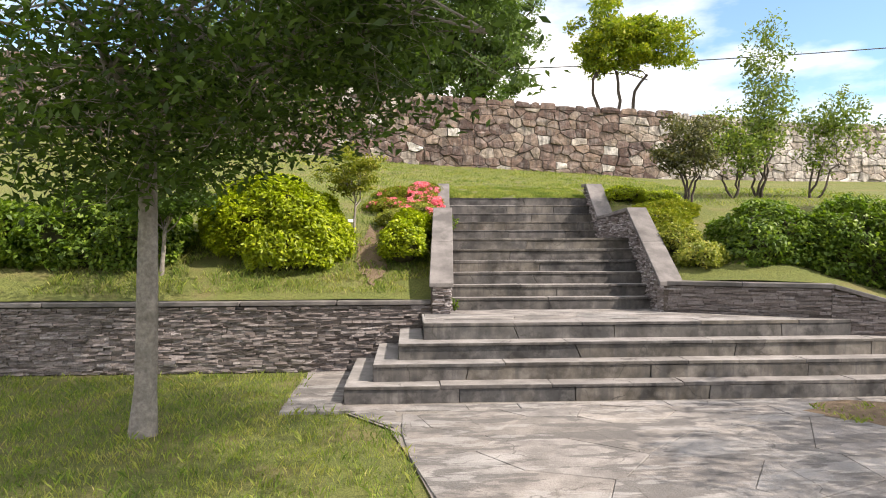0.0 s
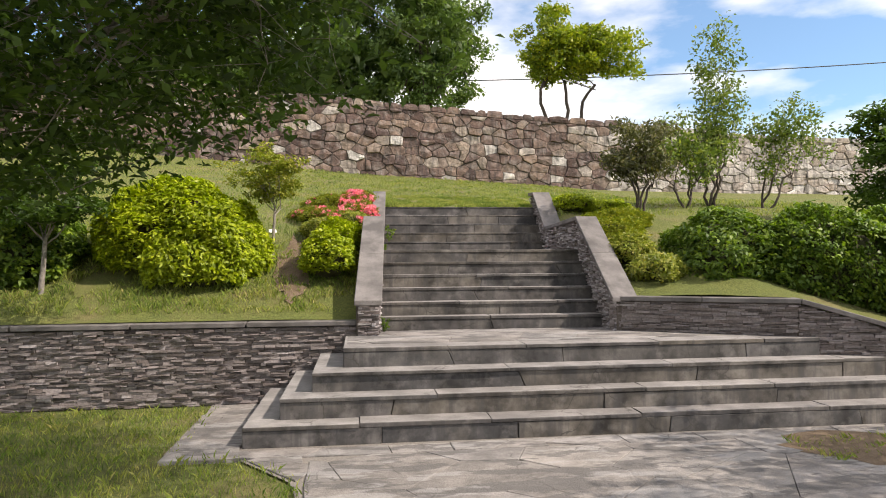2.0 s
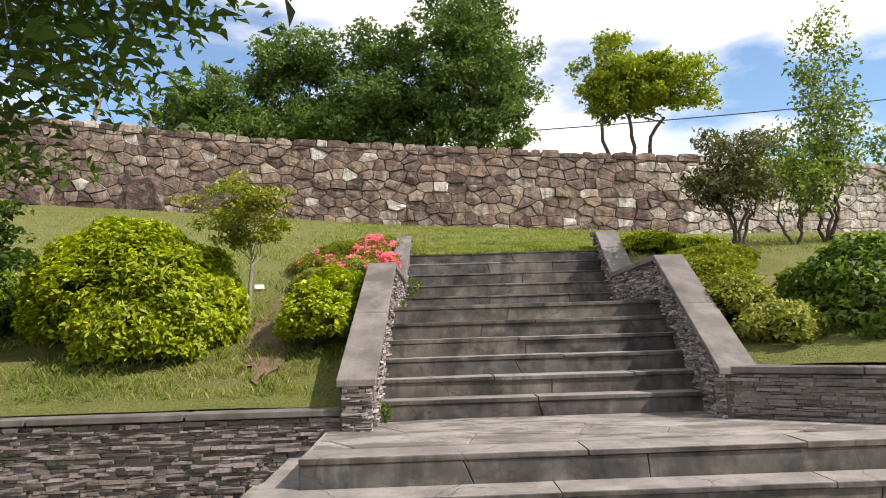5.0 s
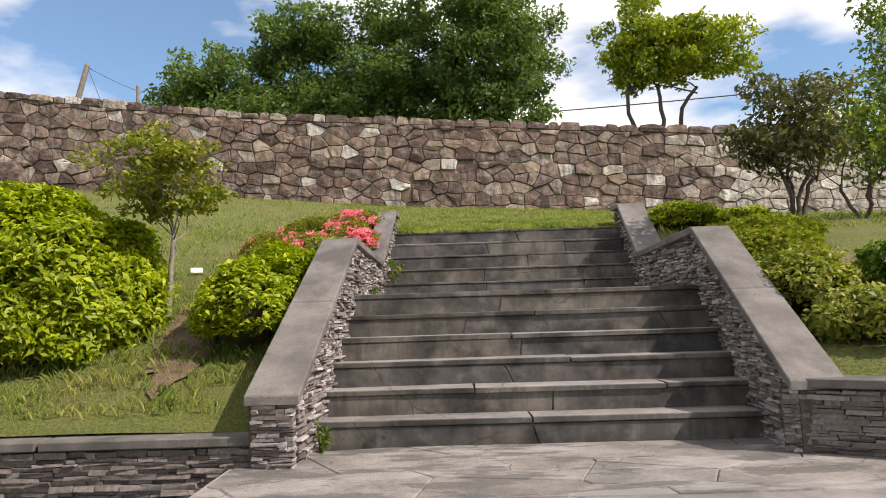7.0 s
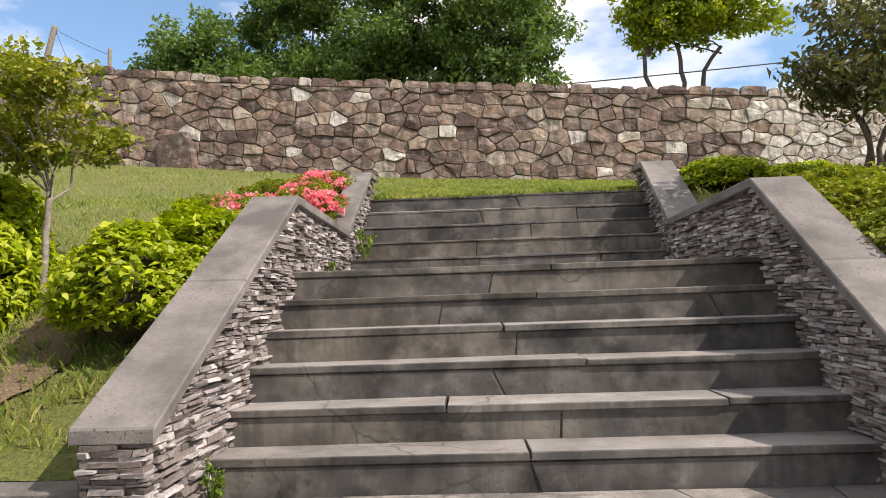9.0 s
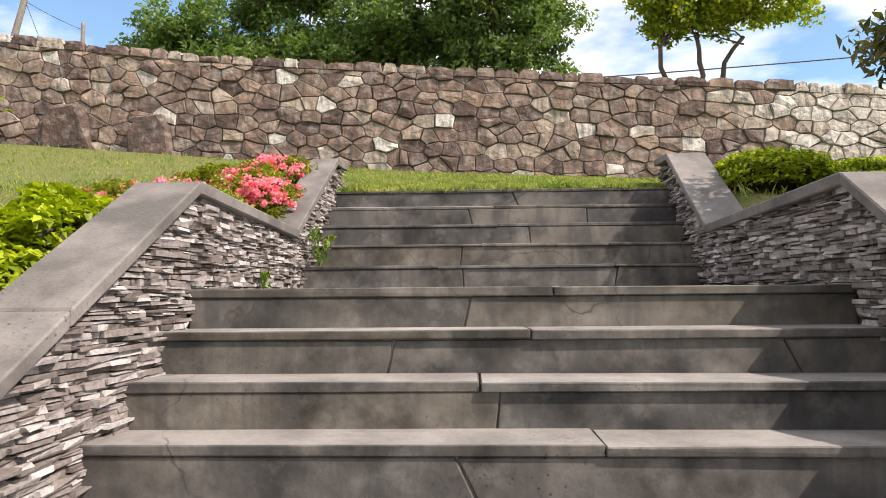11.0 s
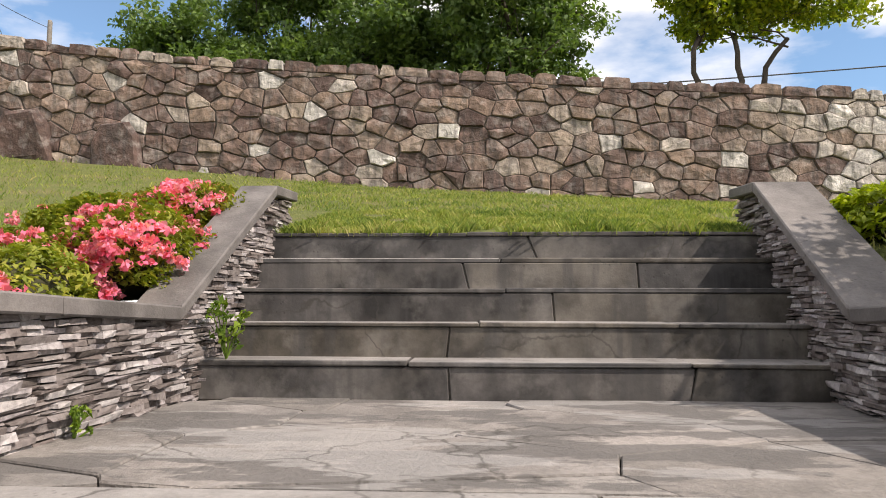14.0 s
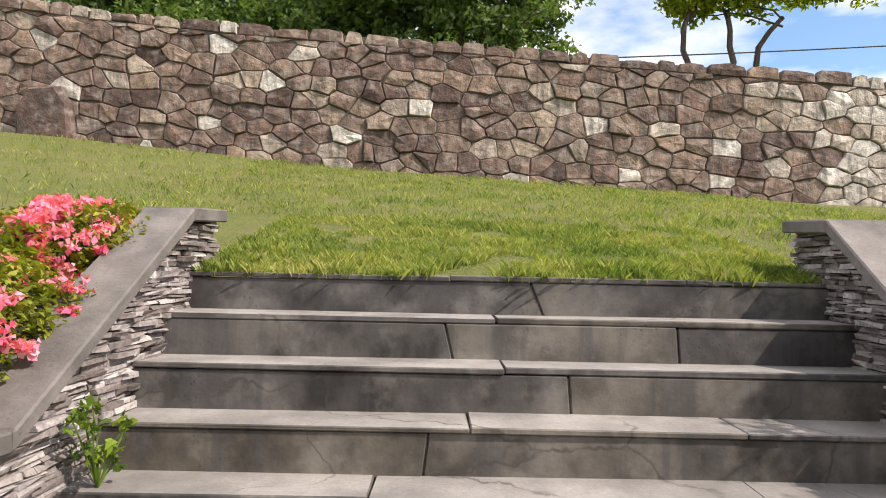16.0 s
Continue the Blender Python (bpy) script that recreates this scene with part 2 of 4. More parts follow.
M_CABLE = material("cable_sheath", [(0.03, 0.03, 0.03), (0.05, 0.05, 0.05)], rough=0.6, bump=0.0)
M_WHITE = material("white_board", [(0.75, 0.75, 0.74), (0.82, 0.82, 0.80)], grain=20, rough=0.6, bump=0.1)


# ---- shapes ----
def mesh_of(name, verts, faces, mat, tones=None, smooth=False):
    me = bpy.data.meshes.new(name)
    me.from_pydata([tuple(v) for v in verts], [], faces)
    me.materials.append(mat)
    if tones is not None:
        me.attributes.new("tone", "FLOAT", "FACE").data.foreach_set("value", np.asarray(tones, dtype=np.float32))
    if smooth:
        me.polygons.foreach_set("use_smooth", [True] * len(me.polygons))
    me.update()
    return me


def quads_of(name, verts, count, mat, tones):
    """A mesh of separate quads from an array of 4 * count corners."""
    me = bpy.data.meshes.new(name)
    me.vertices.add(4 * count)
    me.vertices.foreach_set("co", verts.astype(np.float32).ravel())
    me.loops.add(4 * count)
    me.loops.foreach_set("vertex_index", np.arange(4 * count, dtype=np.int32))
    me.polygons.add(count)
    me.polygons.foreach_set("loop_start", np.arange(count, dtype=np.int32) * 4)
    me.materials.append(mat)
    me.attributes.new("tone", "FLOAT", "FACE").data.foreach_set("value", tones.astype(np.float32))
    me.update(calc_edges=True)
    return me


def part(name, me, parent, label=""):
    ob = new(name, me)
    ob.parent = parent
    return tagged(ob, label)


def slab_mesh(name, x0, x1, y0, y1, z0, z1, mat, bevel=0.006, jitter=0.0, skew=(0, 0)):
    bm = bmesh.new()
    bmesh.ops.create_cube(bm, size=1.0)
    for v in bm.verts:
        slant = (skew[0] if v.co.x < 0 else skew[1]) if v.co.z < 0 else 0
        v.co = Vector(((x0 if v.co.x < 0 else x1) + slant, y0 if v.co.y < 0 else y1, z0 if v.co.z < 0 else z1))
        v.co += Vector((rnd.uniform(-jitter, jitter), rnd.uniform(-jitter, jitter), rnd.uniform(-jitter, jitter)))
    if bevel:
        bmesh.ops.bevel(bm, geom=bm.edges[:], offset=bevel, segments=1, affect="EDGES")
    me = bpy.data.meshes.new(name)
    bm.to_mesh(me)
    bm.free()
    me.materials.append(mat)
    return me


def clip(poly, px, py, nx, ny):
    """The part of a polygon on the side of a line that its normal points away from."""
    res = []
    for i in range(len(poly)):
        a, b = poly[i], poly[(i + 1) % len(poly)]
        da = (a[0] - px) * nx + (a[1] - py) * ny
        db = (b[0] - px) * nx + (b[1] - py) * ny
        if da <= 0:
            res.append(a)
        if da * db < 0:
            t = da / (da - db)
            res.append((a[0] + t * (b[0] - a[0]), a[1] + t * (b[1] - a[1])))
    return res


def cells(outline, cw, ch, seed, wild=0.42, gap=0.008, reach=3.2, tame=1.0):
    """Irregular stones that fill a convex outline: shrunken Voronoi cells of a jittered brick grid."""
    r = random.Random(seed)
    xs, ys = [p[0] for p in outline], [p[1] for p in outline]
    seeds = []
    row, y = 0, min(ys) - ch / 2
    while y < max(ys) + ch:
        x = min(xs) - cw + (row % 2) * cw / 2
        while x < max(xs) + cw:
            seeds.append((x + r.uniform(-wild, wild) * cw, y + r.uniform(-wild, wild) * ch * tame))
            x += cw * r.uniform(0.7, 1.35)
        y += ch
        row += 1
    res = []
    k = cw / ch
    for i, (sx, sy) in enumerate(seeds):
        poly = list(outline)
        for j, (tx, ty) in enumerate(seeds):
            if i == j or abs(tx - sx) > reach * cw or abs(ty - sy) > reach * ch:
                continue
            nx, ny = (tx - sx), (ty - sy) * k * k
            d = math.hypot(nx, ny)
            mx, my = (sx + tx) / 2, (sy + ty) / 2
            nx, ny = nx / d, ny / d
            poly = clip(poly, mx - nx * gap, my - ny * gap, nx, ny)
            if len(poly) < 3:
                break
        if len(poly) >= 3:
            area = abs(sum(poly[q][0] * poly[(q + 1) % len(poly)][1] - poly[(q + 1) % len(poly)][0] * poly[q][1] for q in range(len(poly)))) / 2
            if area > 0.08 * cw * ch:
                res.append((sx, sy, poly))
    return res


def stone_shape(poly, deep, proud, r, rounding=0.07):
    """A stone with a rounded face: its rim, a raised inner ring and a middle; u, v in the face, w out of it."""
    n = len(poly)
    cx, cy = sum(p[0] for p in poly) / n, sum(p[1] for p in poly) / n
    verts = [(x, y, -deep) for x, y in poly]
    verts += [(x + (cx - x) * rounding * 0.12, y + (cy - y) * rounding * 0.12, proud * r.uniform(0.45, 0.7)) for x, y in poly]
    verts += [(x + (cx - x) * rounding * r.uniform(0.8, 1.9), y + (cy - y) * rounding * r.uniform(0.8, 1.9), proud * r.uniform(0.75, 1.15)) for x, y in poly]
    verts.append((cx + r.uniform(-0.02, 0.02), cy + r.uniform(-0.02, 0.02), proud * r.uniform(0.9, 1.35)))
    faces = []
    for ring in (0, n):
        for i in range(n):
            j = (i + 1) % n
            faces.append((ring + i, ring + j, ring + n + j, ring + n + i))
    for i in range(n):
        faces.append((2 * n + i, 2 * n + (i + 1) % n, 3 * n))
    return verts, faces


def flag_mesh(poly, z0, z1, mat, r, bevel=0.004):
    n = len(poly)
    cx, cy = sum(p[0] for p in poly) / n, sum(p[1] for p in poly) / n
    size = max(0.05, min(math.hypot(x - cx, y - cy) for x, y in poly))
    k = min(0.3, bevel / size)
    lift = r.uniform(-0.003, 0.004)
    verts = [(x, y, z0) for x, y in poly] + [(x, y, z1 - 0.005 + lift) for x, y in poly]
    verts += [(x + (cx - x) * k, y + (cy - y) * k, z1 + lift + r.uniform(-0.002, 0.002)) for x, y in poly]
    faces = [(ring + i, ring + (i + 1) % n, ring + n + (i + 1) % n, ring + n + i) for ring in (0, n) for i in range(n)]
    faces.append(tuple(range(2 * n, 3 * n)))
    return mesh_of("flagstone", verts, faces, mat)


def tube(points, radii, sides=9, wobble=0.0, seed=0):
    """Corners and faces of a tapered limb along points."""
    r = random.Random(seed)
    verts, faces = [], []
    pts = [Vector(p) for p in points]
    for i, p in enumerate(pts):
        d = (pts[min(i + 1, len(pts) - 1)] - pts[max(i - 1, 0)]).normalized()
        side = d.cross(Vector((0.31, 0.9, 0.2))).normalized()
        up = d.cross(side)
        for k in range(sides):
            a = 2 * math.pi * k / sides
            rad = radii[i] * (1 + r.uniform(-wobble, wobble))
            verts.append(p + side * (math.cos(a) * rad) + up * (math.sin(a) * rad))
    for i in range(len(pts) - 1):
        for k in range(sides):
            j = (k + 1) % sides
            faces.append((i * sides + k, i * sides + j, (i + 1) * sides + j, (i + 1) * sides + k))
    faces.append(tuple(range(len(verts) - sides, len(verts))))
    return verts, faces


def bent(a, b, steps, sag, r):
    """Points of a crooked limb from a to b."""
    a, b = Vector(a), Vector(b)
    k = (b - a).length
    res = []
    drift = Vector((0, 0, 0))
    for i in range(steps + 1):
        t = i / steps
        if 0 < i < steps:
            drift = drift * 0.6 + Vector((r.uniform(-1, 1), r.uniform(-1, 1), r.uniform(-0.6, 0.6))) * 0.06 * k
        else:
            drift = Vector((0, 0, 0))
        res.append(a.lerp(b, t) + drift + Vector((0, 0, sag * k * math.sin(math.pi * t))))
    return res


def leaves(name, centres, spread, per, size, mat, flat=0.5, tone_mid=None, out_from=None, width=0.5):
    """Many small leaves in clumps: centres (n, 3), spread the half sizes of a clump, per the leaves of each."""
    c = np.repeat(np.asarray(centres, dtype=float), per, axis=0)
    n = len(c)
    d = rng.normal(size=(n, 3))
    d /= np.linalg.norm(d, axis=1, keepdims=True)
    p = c + d * (rng.random((n, 1)) ** 0.45) * np.asarray(spread)
    nor = rng.normal(size=(n, 3)) * (1 - flat) + np.array([0, 0, 1.0]) * flat
    if out_from is not None:
        o = p - np.asarray(out_from)
        nor += 0.7 * o / (np.linalg.norm(o, axis=1, keepdims=True) + 1e-6)
    nor /= np.linalg.norm(nor, axis=1, keepdims=True)
    t = np.cross(nor, rng.normal(size=(n, 3)))
    t /= np.linalg.norm(t, axis=1, keepdims=True)
    b = np.cross(nor, t)
    s = size * rng.uniform(0.6, 1.35, (n, 1))
    fold = nor * s * 0.12
    v = np.stack([p - t * s * 0.5, p + b * s * width * 0.5 + fold, p + t * s * 0.5 - fold, p - b * s * width * 0.5 + fold], axis=1)
    clump = np.repeat(rng.random(len(centres)), per)
    tones = np.clip(0.5 * clump + 0.5 * rng.random(n) if tone_mid is None else tone_mid + 0.3 * rng.normal(size=n), 0, 1)
    return quads_of(name, v.reshape(-1, 3), n, mat, tones)


def mound_points(centre, half, count, low=-0.5, seed=0, lumps=0.16):
    """Points on the upper part of a lumpy mound."""
    d = rng.normal(size=(count * 3, 3))
    d /= np.linalg.norm(d, axis=1, keepdims=True)
    d = d[d[:, 2] > low][:count]
    ph = np.random.default_rng(seed).uniform(0, 6.28, 6)
    k = 1 + lumps * (np.sin(4.1 * d[:, 0] + ph[0]) * np.sin(3.7 * d[:, 1] + ph[1]) + 0.6 * np.sin(7 * d[:, 2] + ph[2]) * np.sin(8 * d[:, 0] + ph[3]))
    return np.asarray(centre) + d * np.asarray(half) * k[:, None]


def bush(name, label, category, mounds, mat, per_area=260, size=0.06, group="", low=-0.45, clump=0.09, leaf_count=9, width=0.5):
    """A shrub: short stems and a solid dark core inside, with leafy clumps over its mounds; mounds are (centre, half
    sizes).
    """
    base = Vector(mounds[0][0])
    ob = tagged(new(name), label, category, group)
    ob.location = (base.x, base.y, Z(base.x, base.y))
    off = np.array(ob.location)
    cv, cf = [], []
    pts = []
    for q, (c, h) in enumerate(mounds):
        area = 4 * (h[0] * h[1] + h[0] * h[2] + h[1] * h[2])
        pts.append(mound_points(np.array(c) - off, np.array(h) * 0.94, int(per_area * area), low, q + len(name)))
        # solid near-black body that fills most of the mound
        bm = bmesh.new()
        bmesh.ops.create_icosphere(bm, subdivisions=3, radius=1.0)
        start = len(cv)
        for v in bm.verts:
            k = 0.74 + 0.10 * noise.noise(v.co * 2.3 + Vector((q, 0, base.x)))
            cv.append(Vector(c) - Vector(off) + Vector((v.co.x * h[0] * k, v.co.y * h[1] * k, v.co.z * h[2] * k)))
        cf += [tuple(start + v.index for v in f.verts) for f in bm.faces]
        bm.free()
        r = random.Random(q)
        for s in range(5):
            foot = Vector((c[0] + r.uniform(-0.3, 0.3) * h[0], c[1] + r.uniform(-0.3, 0.3) * h[1], 0))
            foot.z = Z(foot.x, foot.y) - 0.04
            tv, tf = tube(bent(foot - Vector(off), Vector(c) - Vector(off) + Vector((r.uniform(-0.5, 0.5) * h[0], r.uniform(-0.5, 0.5) * h[1], 0.2 * h[2])), 3, 0, r), [0.02, 0.016, 0.012, 0.008], 5)
            start = len(cv)
            cv += tv
            cf += [tuple(start + i for i in f) for f in tf]
    # the solid cores and the stems in one mesh
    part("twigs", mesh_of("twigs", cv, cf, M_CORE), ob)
    pts = np.concatenate(pts)
    part("foliage", leaves("foliage", pts, (clump, clump, clump * 0.7), leaf_count, size, mat, 0.45, out_from=np.array(mounds[0][0]) - off - np.array([0, 0, 0.4]), width=width), ob)
    return ob


def tree(name, label, base, trunk_top, trunk_r, crown, limbs, mat, bark, per=60, size=0.06, clump=(0.35, 0.35, 0.16), twigs=4, seed=1, stems=1, lean=0.3,
         group="", flat=0.6, sides=10, width=0.5, category="tree", ends=None, lobe=None, given=None, hollow=None):
    """A tree: trunk, crooked limbs to places in the crown, twigs, and clumps of leaves about their ends. crown: centre, half sizes."""
    r = random.Random(seed)
    ob = tagged(new(name), label, category, group)
    ob.location = base
    o = Vector(base)
    cc, ch = Vector(crown[0]) - o, Vector(crown[1])
    tv, tf, bv, bf = [], [], [], []

    def add(vs, fs, shape):
        k = len(vs)
        vs += shape[0]
        fs += [tuple(k + i for i in f) for f in shape[1]]

    tops = []
    for s in range(stems):
        foot = Vector((r.uniform(-1, 1) * trunk_r * 1.3, r.uniform(-1, 1) * trunk_r * 1.3, -0.08)) if stems > 1 else Vector((0, 0, -0.08))
        a = 6.28 * s / stems + r.uniform(-0.4, 0.4)
        top = Vector(trunk_top) - o + (Vector((math.cos(a), math.sin(a), r.uniform(-0.2, 0.2))) * lean if stems > 1 else Vector((0, 0, 0)))
        if given:
            foot, top = Vector(given[s][0]) - o, Vector(given[s][1]) - o
        path = bent(foot, top, 6, 0, r)
        if stems == 1:
            path = [foot.lerp(top, i / 6) + Vector((r.uniform(-1, 1), r.uniform(-1, 1), 0)) * trunk_r * 0.15 for i in range(7)]
        radii = [trunk_r * (1.35 if i == 0 else 1.08 - 0.06 * i) for i in range(7)]
        add(tv, tf, tube(path, radii, sides, 0.06, seed + s))
        tops.append((top, radii[-1]))
    centres, main = [], []
    boughs = 4 * max(7, 2 * stems)
    for i in range(limbs + (lobe[2] if lobe else 0)):
        if i == limbs:
            cc, ch = Vector(lobe[0]) - o, Vector(lobe[1])
        top, rad = tops[i % stems]
        if ends and i < len(ends):
            end = Vector(ends[i]) - o
        else:
            while True:
                d = Vector((r.uniform(-1, 1), r.uniform(-1, 1), r.uniform(-1, 1)))
                if 0.25 < d.length < 1:
                    break
            end = cc + Vector((d.x * ch.x, d.y * ch.y, d.z * ch.z))
        start = top.lerp(Vector((top.x, top.y, top.z * 0.85)), r.random())
        rr = rad * r.uniform(0.38, 0.62)
        if len(main) >= boughs:
            start, rr = min((r.choice(main) for k in range(4)), key=lambda s: (s[0] - end).length)
            rr *= 0.45
        path = bent(start, end, 6, 0.09, r)
        if len(main) < boughs:
            main += [(path[k], rr * (1 - 0.13 * k)) for k in (2, 3, 4, 5)]
        add(bv, bf, tube(path, [rr * (1 - 0.13 * k) for k in range(7)], 6, 0.05, seed + i))
        centres.append(end)
        for t in range(twigs):
            at = path[r.randint(2, 6)]
            w = Vector((r.uniform(-1, 1), r.uniform(-1, 1), r.uniform(-0.35, 0.6)))
            tip = at + Vector((w.x * ch.x, w.y * ch.y, w.z * ch.z)) * 0.42
            q = tip - cc
            k = math.sqrt((q.x / ch.x) ** 2 + (q.y / ch.y) ** 2 + (q.z / ch.z) ** 2)
            if k > 1.02:
                tip = cc + q / k
            add(bv, bf, tube(bent(at, tip, 3, 0.03, r), [rr * 0.35, rr * 0.25, rr * 0.18, rr * 0.1], 4))
            centres += [tip, at.lerp(tip, 0.6)]
    if hollow:
        hc, hh = Vector(hollow[0]) - o, hollow[1]
        centres = [c for c in centres if ((c.x - hc.x) / hh[0]) ** 2 + ((c.y - hc.y) / hh[1]) ** 2 + ((c.z - hc.z) / hh[2]) ** 2 > 1]
    part("trunk", mesh_of("trunk", tv, tf, bark, smooth=True), ob)
    part("limbs", mesh_of("limbs", bv, bf, bark, smooth=True), ob)
    part("foliage", leaves("foliage", np.array([tuple(c) for c in centres]), clump, per, size, mat, flat, width=width), ob)
    return ob


# ---- the lie of the land ----
def wall_base(x):
    return float(np.interp(x, [-14, -8.3, -3.4, 0.3, 5.0, 7.7, 14, 30], [4.86, 4.57, 4.16, 3.82, 3.56, 3.40, 3.34, 3.26]))


def wall_top(x):
    return float(np.interp(x, [-14, -8.4, -5.9, -3.4, -1.8, 0.6, 3.5, 6.8, 9.4, 12.6, 30], [7.2, 6.8, 6.44, 6.15, 6.00, 5.86, 5.63, 5.43, 5.24, 5.05, 4.75]))


def right_wall(x):
    return float(np.interp(x, [3.1, 4.7, 5.5, 7.5, 9.5], [7.5, 6.58, 6.25, 5.4, 4.6]))


def right_top(x):
    return float(np.interp(x, [3.1, 4.7, 5.5, 7.5], [1.06, 1.06, 0.80, 0.14]))


def Z(x, y):
    """The height of the ground, kept under the stairs' copings."""
    z = slope(x, y)
    if 7.4 < y < 11.75 and -0.6 < x < 4.6:
        away = (0.40 - x) if x < 1.9 else (x - 3.36)
        if y < 11.38 or away > -0.4:
            z = min(z, coping_z(y) - 0.07 + max(0.0, away) * 0.9)
    return z


def slope(x, y):
    if y > 11.38:
        return 2.34 + (wall_base(x) - 2.34) * min(1.0, (y - 11.38) / 7.2)
    if x < 1.9:
        return float(np.interp(y, [7.5, 8.6, 9.55, 11.38], [0.79, 1.33, 1.82, 2.34])) if y > 7.5 else 0.0
    w = right_wall(x)
    if y < w:
        return 0.0
    return float(np.interp(y, [w, w + 0.9, 10.1, 11.38], [right_top(x) - 0.03, right_top(x) + 0.22, 2.06, 2.34]))


def inner_left(y):
    return float(np.interp(y, [7.5, 9.0, 10.42, 11.5], [0.56, 0.65, 0.70, 0.76]))


def inner_right(y):
    return float(np.interp(y, [7.5, 9.1, 10.25, 11.5], [3.12, 3.24, 3.18, 3.28]))


def coping_z(y):
    return float(np.interp(y, [7.42, 9.0, 10.36, 11.34, 11.7], [1.05, 2.04, 1.97, 2.60, 2.62]))


def coping_width(y):
    return float(np.interp(y, [7.42, 9.0, 10.36], [0.29, 0.27, 0.20]))


def patch(xs, rows):
    """A sheet over columns xs, with rows(x) the y of each row."""
    verts, faces = [], []
    n = None
    for x in xs:
        ys = rows(x)
        n = len(ys)
        for y in ys:
            verts.append((x, y, Z(x, y) + 0.02 * noise.noise(Vector((x * 1.1, y * 1.1, 0)))))
    for i in range(len(xs) - 1):
        for j in range(n - 1):
            faces.append((i * n + j, (i + 1) * n + j, (i + 1) * n + j + 1, i * n + j + 1))
    return verts, faces


def structure(name, me, label=""):
    return tagged(new(name, me), label, kind="structure")


ground_me = mesh_of("ground", [(-400, -400, -0.012), (400, -400, -0.012), (400, 400, -0.012), (-400, 400, -0.012)], [(0, 1, 2, 3)], M_GRASS)
structure("ground", ground_me, "mown grass ground in sun and tree shade")
bank_v, bank_f = [], []
for xs, rows in ((np.linspace(-16, 0.40, 60), lambda x: np.linspace(7.62, 11.45, 26)),
                 (np.linspace(3.36, 24, 80), lambda x: np.linspace(right_wall(x) + 0.14, 11.45, 28)),
                 (np.linspace(-16, 24, 120), lambda x: np.linspace(11.45, 18.9, 40))):
    v, f = patch(xs, rows)
    k = len(bank_v)
    bank_v += v
    bank_f += [tuple(k + i for i in q) for q in f]
structure("ground_bank", mesh_of("bank", bank_v, bank_f, M_GRASS, smooth=True), "sloping lawn bank rising to the stone wall")
v, f = [], []
for x in np.linspace(-60, 60, 61):
    for y in (19.2, 30, 120):
        v.append((x, y, wall_top(x) - 0.12 + (y - 19.2) * 0.002))
for i in range(60):
    for j in range(2):
        f.append((i * 3 + j, i * 3 + 3 + j, i * 3 + 4 + j, i * 3 + 1 + j))
structure("ground_terrace", mesh_of("terrace", v, f, M_GRASS), "grassy terrace behind the stone wall")

# ---- stairs ----
F1Y, F1X = [5.80, 6.02, 6.25, 6.49], [-0.556, -0.294, -0.048, 0.21]
F1R = [6.6, 6.05, 5.35, 4.85]
F1Z = [0.17, 0.34, 0.51, 0.68]
F2Y0, F2T, F2R = 7.885, 0.222, 0.1533
F3Y0, F3T, F3R = 10.58, 0.20, 0.150


def box_into(v, f, x0, x1, y0, y1, z0, z1):
    k = len(v)
    v += [(x, y, z) for z in (z0, z1) for y in (y0, y1) for x in (x0, x1)]
    f += [tuple(k + i for i in q) for q in ((0, 1, 5, 4), (1, 3, 7, 5), (3, 2, 6, 7), (2, 0, 4, 6), (4, 5, 7, 6), (0, 2, 3, 1))]


def shade_front(me):
    """Puts light and shade into a tread's colour: pale sunlit top, front as dark as the risers."""
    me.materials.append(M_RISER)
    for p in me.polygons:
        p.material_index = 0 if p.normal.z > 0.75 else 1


def course(parent, x0, x1, yf, z0, z1, deep, lo=0.8, hi=1.7, nose=0.034, over=0.008):
    """One step: riser slabs below tread slabs that stand a little proud of them."""
    for kind in ("riser_slab", "tread_slab"):
        x, last = x0, 0.0
        while x < x1 - 0.02:
            w = rnd.uniform(lo, hi)
            if x1 - x - w < 0.35:
                w = x1 - x
            e = rnd.uniform(-0.005, 0.005)
            turn = rnd.choice((0, 0.01, -0.015, 0.035, -0.03, 0.06, -0.012)) if x + w < x1 - 0.01 else 0.0
            if kind == "riser_slab":
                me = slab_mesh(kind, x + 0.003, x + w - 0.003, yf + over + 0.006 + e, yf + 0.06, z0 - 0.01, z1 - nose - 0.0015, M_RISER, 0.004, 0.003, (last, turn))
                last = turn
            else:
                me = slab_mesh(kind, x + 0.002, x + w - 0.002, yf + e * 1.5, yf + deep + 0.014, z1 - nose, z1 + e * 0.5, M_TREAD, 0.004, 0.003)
                shade_front(me)
            part(kind, me, parent)
            x += w


def side_course(parent, x0, y0, y1, z0, z1, wide):
    y = y0 + 0.003
    while y < y1 - 0.02:
        w = min(rnd.uniform(0.6, 0.95), y1 - y)
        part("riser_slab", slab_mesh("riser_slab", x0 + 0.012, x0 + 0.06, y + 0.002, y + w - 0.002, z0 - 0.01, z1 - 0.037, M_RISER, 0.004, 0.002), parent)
        part("tread_slab", slab_mesh("tread_slab", x0, x0 + wide, y + 0.002, y + w - 0.002, z1 - 0.036, z1, M_TREAD, 0.006, 0.002), parent)
        y += w


